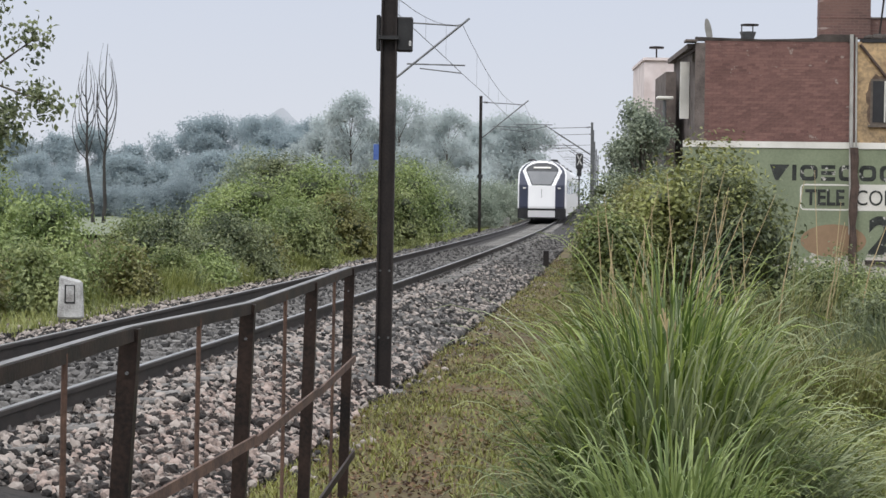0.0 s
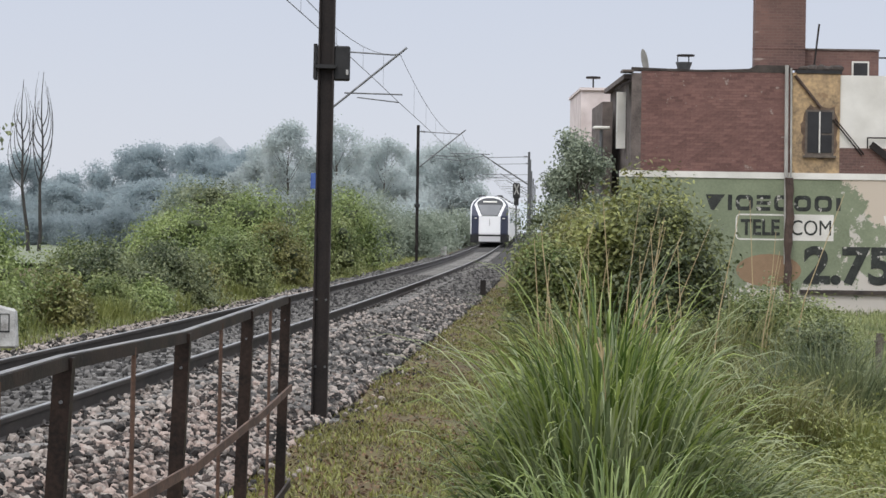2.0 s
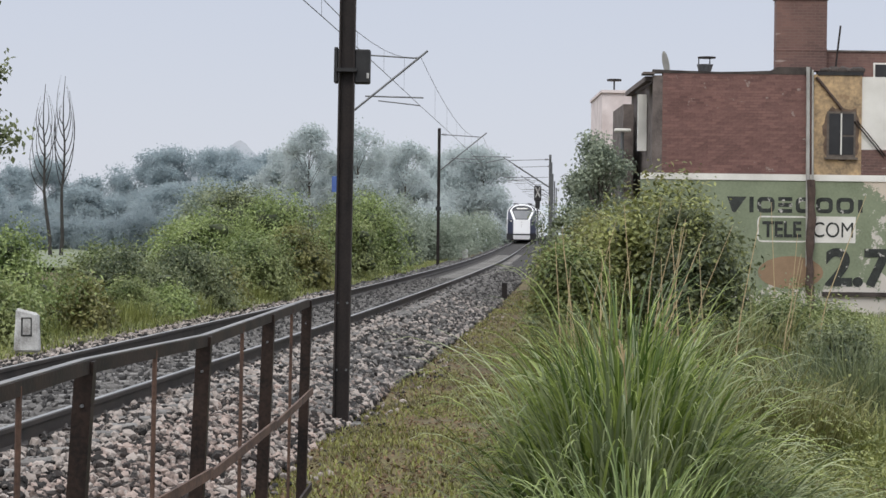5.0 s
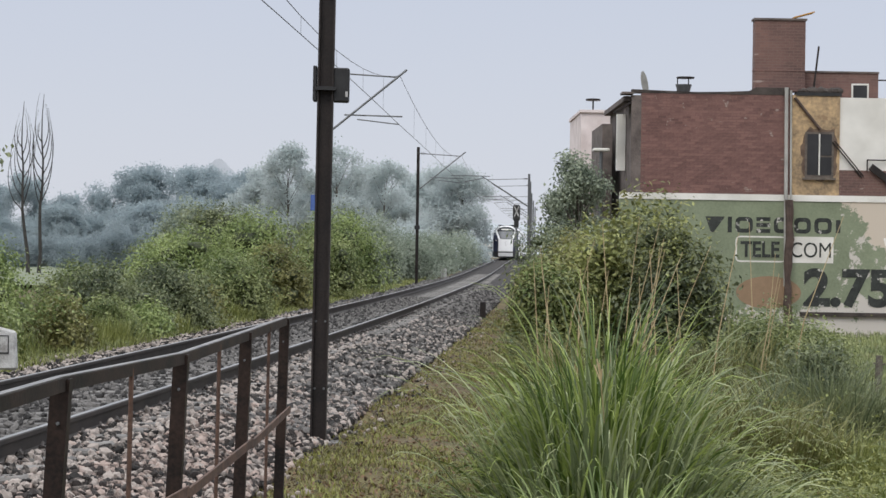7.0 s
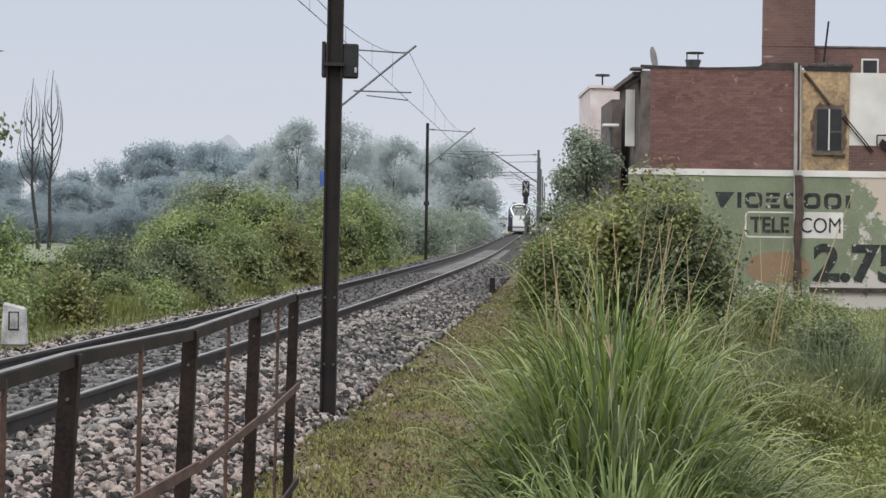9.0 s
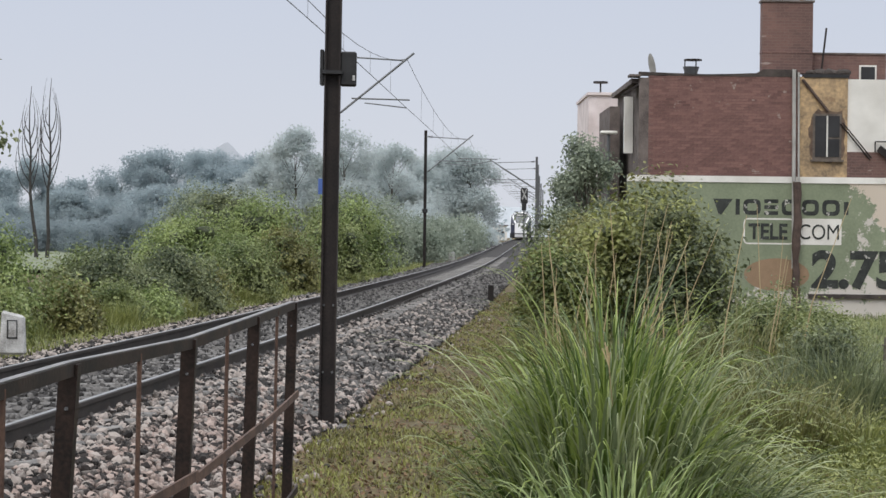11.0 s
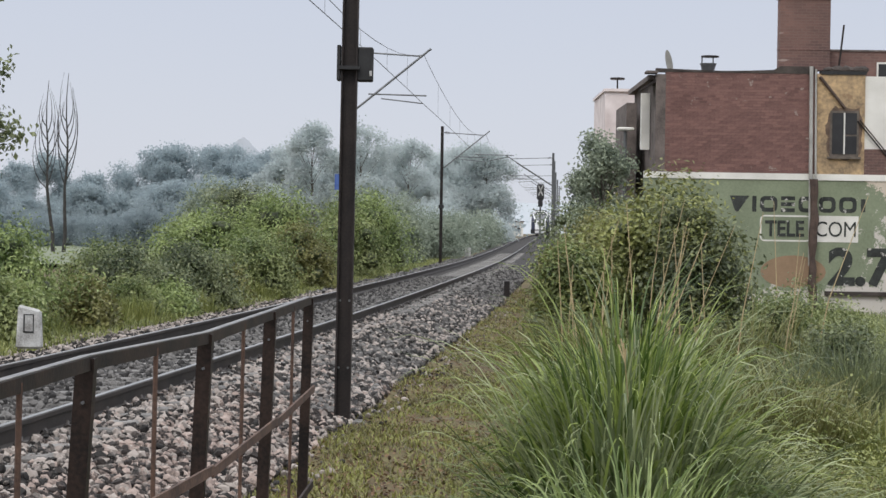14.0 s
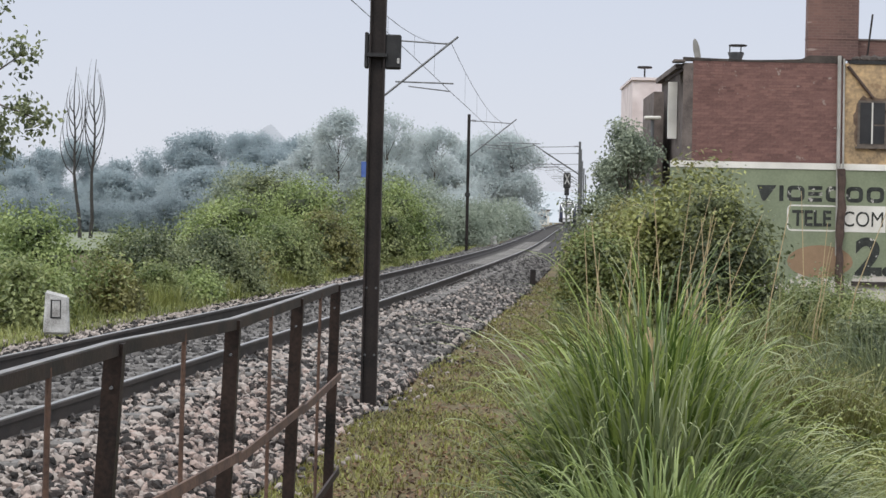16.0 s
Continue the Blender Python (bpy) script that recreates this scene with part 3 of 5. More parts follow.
slab("side_panel", 5.62, 5.88, 3.9, 5.55, FY + 1.5, FY + 1.7, M_WHITE, house, "whitewashed side panel")
cn = bmesh.new()
box(cn, (5.68, FY + 0.5, 5.68), (0.5, 0.9, 0.06), pose(0, 0, 0, 0, -32, 0))
part("canopy", cn, M_STEEL, house, "dark sheet-metal canopy")
slab("canopy_edge", 5.62, 5.95, 6.03, 6.09, FY - 0.1, FY + 0.6, M_PLASTER)
tower = slab("stair_tower", 9.45, 10.90, 6.2, 8.24, FY + 0.3, FY + 0.75, M_BRICK2, house, "brick stair tower")
slab("tower_cap", 9.41, 10.94, 8.24, 8.30, FY + 0.26, FY + 0.79, M_PLASTER, house)
slab("tower_band", 9.44, 10.91, 6.78, 6.82, FY + 0.29, FY + 0.76, M_BRICK, house)
slab("brick_parapet", 10.80, 13.08, 6.02, 6.78, FY + 0.6, FY + 0.85, M_BRICK2, house, "brown brick roof room wall")
slab("parapet_cap", 10.80, 13.10, 6.78, 6.83, FY + 0.57, FY + 0.88, M_PLASTER, house)
slab("parapet_side", 12.85, 13.08, 6.02, 6.78, FY + 0.85, FY + 4, M_BRICK2, house)
hatch = slab("roof_window", 12.30, 12.80, 6.02, 6.48, FY + 0.57, FY + 0.62, M_WHITE, house, "white framed roof window")
slab("pane", 12.35, 12.75, 6.06, 6.43, FY + 0.55, FY + 0.575, M_DARKROOM, hatch)
slab("roof_pipe", 13.08, 15.5, 6.58, 6.62, FY + 0.7, FY + 0.74, M_STEEL, house)
slab("yellow_wall", 10.50, 11.87, 3.22, 6.08, FY, FY + 0.25, M_YELLOW, house, "stained yellow plaster bay")
slab("joint_pier", 10.42, 10.50, 3.22, 6.2, FY + 0.04, FY + 0.25, M_BRICK2, house)
slab("bay_cap", 10.6, 11.9, 6.06, 6.16, FY - 0.03, FY + 0.3, M_BLACK, house, "blackened roof edge")
slab("white_wall", 11.87, 16.5, 3.95, 6.03, FY + 0.05, FY + 0.25, M_WHITE, house, "whitewashed upper wall")
slab("low_brick_wall", 11.87, 16.5, 3.22, 3.95, FY - 0.02, FY + 0.25, M_BRICK2, house, "bare brick balcony parapet")
slab("foot_course", 10.8, 16.5, -0.24, -0.12, FY - 0.10, FY, M_SOOT, house, "dark damp course")
bm = bmesh.new()
edge_pts = []
for k in range(28):
    a = 2 * math.pi * k / 28
    cx, cz = math.cos(a), math.sin(a)
    g = 1 / max(abs(cx), abs(cz)) ** 0.85
    edge_pts.append((11.29 + cx * g * 0.50 + rng0.uniform(-0.05, 0.05), 4.40 + cz * g * 0.74 + rng0.uniform(-0.06, 0.06)))
bm.faces.new([bm.verts.new((x, FY - 0.005, z)) for x, z in edge_pts])
part("worn_surround", bm, mat("bare_brown_plaster", (0.09, 0.062, 0.048), (0.20, 0.14, 0.10), 5, 0.95, 0.3), house, "bare brown plaster round the window")
win = slab("window", 10.88, 11.70, 3.72, 5.03, FY - 0.03, FY + 0.02, M_FRAME, house, "dark two-leaf window")
slab("pane", 10.94, 11.26, 3.80, 4.97, FY - 0.045, FY - 0.025, M_DARKROOM, win)
slab("pane", 11.31, 11.64, 4.36, 4.97, FY - 0.045, FY - 0.025, M_DARKROOM, win)
slab("pane", 11.31, 11.64, 3.80, 4.31, FY - 0.045, FY - 0.025, M_DARKROOM, win)
slab("mullion", 11.265, 11.305, 3.80, 4.97, FY - 0.06, FY - 0.02, M_WHITE, win)
slab("sill", 10.82, 11.76, 3.66, 3.72, FY - 0.10, FY, M_FRAME, win)
for nm, pa, pb, r, m in (("drain_pipe", (10.36, FY - 0.10, 0.6), (10.31, FY - 0.10, 6.28), 0.055, M_PVC), ("drain_pipe", (10.48, FY - 0.12, 2.6), (10.44, FY - 0.10, 6.2), 0.03, M_PVC),
                         ("cable_conduit", (10.56, FY - 0.06, 6.0), (11.3, FY - 0.06, 5.1), 0.045, M_RUSTPIPE),
                         ("cable_conduit", (11.66, FY - 0.06, 4.75), (12.5, FY - 0.06, 3.75), 0.022, M_STEEL), ("cable_conduit", (11.72, FY - 0.06, 4.78), (12.56, FY - 0.06, 3.78), 0.018, M_STEEL)):
    part(nm, bar(bmesh.new(), pa, pb, r), m, house)
sv, sf = [], []
for k in range(12):
    cx, rr = 10.43 + rng0.uniform(-0.03, 0.03), 0.10 + rng0.uniform(-0.02, 0.03)
    sv += [(cx + rr * math.cos(a * math.pi / 4), FY - 0.22 + rr * math.sin(a * math.pi / 4), -1.0 + 0.37 * k) for a in range(8)]
for k in range(11):
    sf += [(8 * k + a, 8 * k + (a + 1) % 8, 8 * k + 8 + (a + 1) % 8, 8 * k + 8 + a) for a in range(8)]
mesh_part("rusty_standpipe", sv, sf, M_RUSTPIPE, house, "crooked rust-brown standpipe")
rb = bmesh.new()
bar(rb, (12.66, FY - 0.05, 3.95), (12.66, FY - 0.05, 4.25), 0.02)
bar(rb, (12.66, FY - 0.05, 4.25), (15.5, FY - 0.05, 4.25), 0.02)
part("balcony_rail", rb, M_STEEL, house, "thin steel balcony rail")
st = bmesh.new()
box(st, (13.35, FY - 0.12, 3.62), (1.5, 0.05, 0.2), pose(0, 0, 0, 0, 36, 0))
part("rubble_net", st, M_STEEL, house, "dark netting over the parapet")
# rooftop things
dish = empty("satellite_dish", Matrix.Translation((6.42, FY + 1.0, 5.99)), "grey satellite dish on the roof", "dish")
bm = bmesh.new()
bmesh.ops.create_cone(bm, cap_ends=True, segments=20, radius1=0.28, radius2=0.05, depth=0.08, matrix=pose(-0.02, 0, 0.44, 0, 78, 14) @ Matrix.Diagonal((1.3, 1, 1, 1)))
part("reflector", bm, M_PVC, dish)
part("stand", bar(bmesh.new(), (0, 0, 0), (0, 0, 0.42), 0.025), M_STEEL, dish)
vent = empty("roof_tank_stand", Matrix.Translation((7.45, FY + 0.6, 5.99)), "round steel roof vent with a flat cowl", "vent")
part("pot", bar(bmesh.new(), (0, 0, 0.14), (0, 0, 0.38), 0.16, 0.24, 14), M_GALV, vent)
part("cowl", bar(bmesh.new(), (0.05, 0, 0.56), (0.05, 0, 0.60), 0.26, seg=14), M_STEEL, vent)
for sx in (-0.18, 0.14):
    part("strut", bar(bmesh.new(), (sx, 0, 0.0), (sx, 0, 0.57), 0.018, seg=6), M_STEEL, vent)
aw = part("tarpaulin", box(bmesh.new(), (10.86, FY + 0.55, 8.42), (0.62, 0.5, 0.03), pose(0, 0, 0, 0, -16, 0)), M_AWNING)
tagged(aw, "orange tarpaulin sheet on the stair tower roof", "tarpaulin")
bm = bmesh.new()
for k in range(7):
    bmesh.ops.create_icosphere(bm, subdivisions=2, radius=1.0, matrix=Matrix.Translation((10.85 + 0.16 * k, FY + 0.12 + 0.05 * (k % 3), 6.20)) @ Matrix.Diagonal((0.17, 0.16, 0.10 + 0.05 * ((k * 5) % 4) / 3, 1)))
for v in bm.verts:
    v.co += v.normal * 0.05 * noise.noise(v.co * 7)
tagged(part("debris_heap", bm, M_SOOT), "low heap of dark debris on the roof edge", "debris", kind="stuff")
rp = part("roof_pole", bar(bmesh.new(), (11.12, FY + 0.2, 6.1), (11.27, FY + 0.2, 7.5), 0.028), M_STEEL)
tagged(rp, "thin dark pole leaning on the roof", "pole")
# sign writing on the green wall
sign = empty("painted_sign", Matrix(), "black and white sign painted on the green wall", "sign")
bm = bmesh.new()
wedge = [(8.06, 2.57), (8.62, 2.57), (8.30, 2.12), (8.22, 2.12)]
fr, bk = [bm.verts.new((x, FY - 0.006, z)) for x, z in wedge], [bm.verts.new((x, FY - 0.002, z)) for x, z in wedge]
bm.faces.new(fr)
for i in range(4):
    bm.faces.new((fr[i], bk[i], bk[(i + 1) % 4], fr[(i + 1) % 4]))
part("black_wedge", bm, M_INK, sign, "black painted wedge")
slab("black_bar", 8.70, 8.82, 2.12, 2.57, FY - 0.006, FY - 0.002, M_INK, sign)


def round_block(x0, x1, z0, z1, t, m=M_INK, name="block_outline", label="black painted block outline"):
    """A rounded block outline of the stroke t."""
    bm = bmesh.new()
    loops = []
    for q, k in ((0.0, 0.14), (t, 0.06)):
        pts = []
        for cx, cz, a0 in ((x1 - q - k, z1 - q - k, 0), (x0 + q + k, z1 - q - k, 90), (x0 + q + k, z0 + q + k, 180), (x1 - q - k, z0 + q + k, 270)):
            pts += [(cx + k * math.cos(radians(a0 + 30 * j)), cz + k * math.sin(radians(a0 + 30 * j))) for j in range(4)]
        loops.append([bm.verts.new((x, FY - 0.006, z)) for x, z in pts])
    for i in range(16):
        bm.faces.new((loops[0][i], loops[0][(i + 1) % 16], loops[1][(i + 1) % 16], loops[1][i]))
    part(name, bm, m, sign, label)


for x0, x1 in ((8.92, 9.42), (10.02, 10.50), (10.60, 11.08), (11.18, 11.68)):
    round_block(x0, x1, 2.12, 2.57, 0.115)
for z0 in (2.12, 2.29, 2.46):
    slab("black_bar", 9.52, 9.92, z0, z0 + 0.11, FY - 0.006, FY - 0.002, M_INK, sign)
slab("black_bar", 11.80, 11.93, 2.15, 2.52, FY - 0.006, FY - 0.002, M_INK, sign)


round_block(8.93, 10.38, 1.28, 2.03, 0.045, M_WHITE, "outline", "white painted outline")
slab("white_panel", 10.38, 11.74, 1.28, 2.03, FY - 0.006, FY - 0.002, M_WHITE, sign, "white painted panel")


def writing(text, x, z, size, wide, parent, m, bold=0.0):
    cu = bpy.data.curves.new("writing", "FONT")
    cu.body, cu.size, cu.extrude, cu.offset = text, size, 0.003, bold
    ob = new("writing", cu)
    bpy.context.view_layer.update()
    me = bpy.data.meshes.new_from_object(ob.evaluated_get(bpy.context.evaluated_depsgraph_get()))
    bpy.data.objects.remove(ob)
    me.materials.clear()
    me.materials.append(m)
    o = new("writing", me)
    o.parent = parent
    o.matrix_basis = Matrix.Translation((x, FY - 0.011, z)) @ pose(0, 0, 0, 90) @ Matrix.Diagonal((wide, 1, 1, 1))
    o["label"] = "black painted writing"


writing("TELE", 9.08, 1.44, 0.62, 0.86, sign, M_INK, 0.016)
writing("COM", 10.50, 1.44, 0.62, 0.84, sign, M_INK)
writing("2.75", 10.90, 0.10, 1.42, 1.06, sign, M_INK, 0.055)
bm = bmesh.new()
bmesh.ops.create_circle(bm, cap_ends=True, segments=24, radius=0.85, matrix=pose(9.9, FY - 0.004, 0.42, 90) @ Matrix.Diagonal((1.1, 0.55, 1, 1)))
part("rust_patch", bm, mat("faded_orange_paint", (0.25, 0.17, 0.105), (0.33, 0.22, 0.14), 3, 0.9, 0.1), sign, "faded orange painted disc")
bm = bmesh.new()
for k in range(9):
    a = radians(185 + k * 18)
    b = radians(185 + (k + 1) * 18)
    bar(bm, (14.0 + 0.75 * math.cos(a), FY - 0.004, 2.1 + 0.75 * math.sin(a)), (14.0 + 0.75 * math.cos(b), FY - 0.004, 2.1 + 0.75 * math.sin(b)), 0.09, seg=4)
for v in bm.verts:
    v.co.y = FY - 0.008 if v.co.y < FY - 0.004 else FY - 0.002
part("white_swirl", bm, M_WHITE, sign, "white painted swirl")

# pale house behind with a tank stand, and a street lamp
back = empty("pale_house", Matrix(), "pale pink plastered house behind the brick house", "house")
slab("wall", 5.75, 10.5, -0.5, 6.66, 79, 85, M_PINK, back)
slab("roof_edge", 5.70, 10.6, 6.66, 6.76, 78.9, 85.1, M_PINK, back)
part("aerial_mast", bar(bmesh.new(), (6.22, 79.5, 6.76), (6.22, 79.5, 7.15), 0.03), M_STEEL, back)
part("aerial_plate", bar(bmesh.new(), (6.22, 79.5, 7.13), (6.22, 79.5, 7.2), 0.27, seg=12), M_STEEL, back)
lamp = empty("street_lamp", Matrix.Translation((5.22, 63.4, -0.8)), "slim grey street lamp with a flat head", "lamp")
part("pole", bar(bmesh.new(), (0, 0, 0), (0, 0, 5.27), 0.06, 0.05), M_GALV, lamp)
part("head", box(bmesh.new(), (0, 0, 5.32), (0.5, 0.3, 0.1), bevel=0.03), M_WHITE, lamp)

# ---------------------------------------------------------------- the train
M_TRAINW = mat("white_train_paint", (0.80, 0.80, 0.81), (0.88, 0.88, 0.89), 0.6, 0.3, 0.0)
M_NAVY = mat("navy_train_paint", (0.020, 0.024, 0.05), (0.035, 0.04, 0.075), 1.0, 0.35, 0.0)
M_SCREEN = mat("tinted_windscreen", (0.03, 0.032, 0.036), (0.05, 0.052, 0.058), 0.8, 0.12, 0.0)
M_GLASSG = mat("grey_screen_glass", (0.13, 0.135, 0.145), (0.19, 0.195, 0.205), 0.7, 0.15, 0.0)
M_SKIRT = mat("train_underframe", (0.015, 0.015, 0.017), (0.04, 0.04, 0.045), 2, 0.7, 0.1)


def half_width(z):
    if z < 3.0:
        return 1.62
    u = min((z - 3.0) / 1.14, 1)
    return 1.62 * (1 - u ** 2.7) ** 0.5 if u < 1 else 0.0


def setback(x, z):
    """How far the tail's skin lies behind its tip."""
    d = 1.0 * (abs(x) / 1.62) ** 2.8
    if z > 2.45:
        d += (z - 2.45) * 0.95
    elif z < 1.0:
        d += (1.0 - z) * 0.25
    else:
        d += 0.12 * (z - 1.0)
    return d + (0.17 if z > 2.45 else 0)


def zone(x, z):
    ax = abs(x)
    if z < 0.30 and ax < 1.5:
        return "underframe"
    if z < 0.78:
        return "bumper" if ax < 0.88 and z > 0.32 else "underframe"
    if z < 0.88:
        return "underframe"
    edge = 1.52 if z < 3.0 else half_width(z) - 0.10
    if ax > edge:
        return "shell"
    rim = 0.66 + 0.40 * min(max((z - 2.43) / 0.9, 0), 1)
    arch = 3.95 - 0.34 * (ax / 1.05) ** 3
    if z > 2.43 and ax < rim and z < arch:
        return "screen_glass" if 2.52 < z < 3.35 and ax < rim - 0.08 else "windscreen"
    if ax < (rim + 0.24 if z > 2.43 else 0.90) and z < arch + 0.13:
        return "shell"
    return "side_panel"


cells = {}
N = 0.045
nz, nx = int(3.9 / N), int(3.24 / N)
for j in range(nz):
    z = 0.22 + (j + 0.5) * N
    hw = half_width(z)
    for i in range(nx):
        x = -1.62 + (i + 0.5) * N
        if abs(x) < hw:
            cells.setdefault(zone(x, z), []).append((x, z))
train = empty("train_tail_car", Matrix(), "white and navy streamlined train car seen from its sloping end", "train", "cars of the train")
ZM = {"shell": M_TRAINW, "bumper": M_TRAINW, "windscreen": M_SCREEN, "screen_glass": M_GLASSG, "side_panel": M_NAVY, "underframe": M_SKIRT}
ZL = {"shell": "glossy white nose shell", "bumper": "white lower skirt", "windscreen": "black windscreen surround", "screen_glass": "grey reflecting windscreen", "side_panel": "navy side panel", "underframe": "black underframe"}
for nm, cs in cells.items():
    vs, fs = {}, []
    for x, z in cs:
        q = []
        for dx, dz in ((-1, -1), (1, -1), (1, 1), (-1, 1)):
            key = (round(x + dx * N / 2, 4), round(z + dz * N / 2, 4))
            vs.setdefault(key, len(vs))
            q.append(vs[key])
        fs.append(q)
    ob = mesh_part(nm, [(x, setback(x, z), z) for x, z in vs], fs, ZM[nm], train, ZL[nm])
    ob.data.shade_smooth()


def outline_ring(y, inset=0.0):
    pts = []
    for z in (0.35, 1.2, 2.4, 3.0, 3.4, 3.7, 3.95, 4.08):
        pts.append((half_width(z) - inset, y, z))
    return pts + [(-x, y, z) for x, y, z in reversed(pts)]


def coach(root, y0, y1):
    vs, fs = [], []
    rows_ = [y0, y0 + 0.3, y1]
    for k, y in enumerate(rows_):
        vs += outline_ring(y, 0.03 if k == 0 else 0.0)
    n = 16
    for k in range(2):
        fs += [(k * n + i, k * n + i + 1, (k + 1) * n + i + 1, (k + 1) * n + i) for i in range(n - 1)]
    fs += [tuple(range(n)), tuple(reversed(range(2 * n, 3 * n)))]
    mesh_part("body", vs, fs, M_TRAINW, root, "white car body")
    for s in (-1, 1):
        part("window_band", box(bmesh.new(), (s * 1.615, (y0 + y1) / 2 + 0.8, 2.35), (0.03, y1 - y0 - 2.6, 0.95), bevel=0.01), M_SCREEN, root, "dark continuous window band")
    part("bogie_skirt", box(bmesh.new(), (0, (y0 + y1) / 2, 0.42), (2.7, y1 - y0 - 1.5, 0.5), bevel=0.05), M_SKIRT, root)
    part("roof_unit", box(bmesh.new(), (0, (y0 + y1) / 2, 4.12), (1.9, 6.0, 0.22), bevel=0.06), M_GALV, root)
    for yy in (y0 + 4, y1 - 4):
        for s in (-0.838, 0.838):
            part("wheel", bar(bmesh.new(), (s - 0.06, yy, 0.48), (s + 0.06, yy, 0.48), 0.46, seg=18), M_STEEL, root)


coach(train, 2.55, 23.5)
for s in (-1, 1):
    part("marker_light", box(bmesh.new(), (s * 1.16, 0.42, 2.25), (0.2, 0.1, 0.1), bevel=0.02), M_WHITE, train, "small clear tail lamp")
    part("roof_fairing", box(bmesh.new(), (s * 0.75, 3.2, 4.14), (0.5, 0.8, 0.14), bevel=0.03), M_SKIRT, train)
part("sign_panel", box(bmesh.new(), (0, setback(0, 3.62) - 0.02, 3.62), (1.15, 0.04, 0.13), pose(0, 0, 0, -42)), M_WHITE, train, "pale destination strip")
part("coupler_panel", box(bmesh.new(), (0, -0.004, 1.9), (0.02, 0.01, 0.55)), M_SKIRT, train)
more = []
for k in range(3):
    c = empty("train_car", Matrix(), "white train car with a dark window band", "train", "cars of the train")
    coach(c, 0.0, 23.4)
    more.append((c, 23.9 * (k + 1)))

# ---------------------------------------------------------------- planting
rng = np.random.default_rng(7)


def leaf_quads(c, n, length, width, droop=0.2):
    """Leaf quads: centres c, facing n, folded along the midrib."""
    k = len(c)
    r = rng.normal(size=(k, 3))
    t = np.cross(n, r)
    t[:, 2] -= droop * np.abs(t[:, 2]).mean() * 2
    t /= np.linalg.norm(t, axis=1)[:, None] + 1e-9
    b = np.cross(n, t)
    b /= np.linalg.norm(b, axis=1)[:, None] + 1e-9
    L = (length * rng.uniform(0.6, 1.3, k))[:, None]
    w = (width * rng.uniform(0.6, 1.3, k))[:, None]
    nn = np.cross(t, b)
    v = np.stack([c - t * L / 2, c + b * w / 2 + nn * w * 0.2, c + t * L / 2, c - b * w / 2 + nn * w * 0.2], 1).reshape(-1, 3)
    return v, np.arange(4 * k).reshape(-1, 4)


def blob_leaves(blobs, n, leaf, width=0.6, inner=0.5, ruffle=0.45, flat=0.0):
    """Leaves scattered in and on ellipsoids (centre, radii), in small sprays with gaps between."""
    vol = np.array([np.prod(r) ** (2 / 3) for _, r in blobs])
    pick = rng.choice(len(blobs), n // 6 + 1, p=vol / vol.sum())
    C, Rr = np.array([b[0] for b in blobs]), np.array([b[1] for b in blobs])
    d = rng.normal(size=(len(pick), 3))
    d /= np.linalg.norm(d, axis=1)[:, None]
    rad = (rng.uniform(inner, 1.0, len(pick)) * (1 + rng.normal(size=len(pick)) * 0.07))[:, None]
    spray = C[pick] + d * Rr[pick] * rad
    out = np.repeat(d, 6, 0) * (1 - flat) + rng.normal(size=(len(pick) * 6, 3)) * ruffle + np.array([0, 0, 0.35 + 0.65 * flat])
    c = np.repeat(spray, 6, 0) + rng.normal(size=(len(pick) * 6, 3)) * leaf * 1.15
    out /= np.linalg.norm(out, axis=1)[:, None]
    return leaf_quads(c, out, leaf, leaf * width)


CORE = bmesh.new()
bmesh.ops.create_icosphere(CORE, subdivisions=2, radius=1.0)
CV = np.array([v.co for v in CORE.verts])
CF = np.array([[v.index for v in f_.verts] for f_ in CORE.faces])
CORE.free()


def foliage(name, v, f, m, parent, label=""):
    return mesh_part(name, v, f, m, parent, label)


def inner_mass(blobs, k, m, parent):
    """Lumpy cores in a crown's clumps; those of near bushes carry painted shade."""
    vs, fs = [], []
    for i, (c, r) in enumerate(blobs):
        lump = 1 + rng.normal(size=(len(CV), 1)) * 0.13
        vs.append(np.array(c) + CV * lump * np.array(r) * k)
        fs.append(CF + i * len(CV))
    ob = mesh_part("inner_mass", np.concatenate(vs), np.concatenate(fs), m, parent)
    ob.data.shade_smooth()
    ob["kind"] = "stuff"


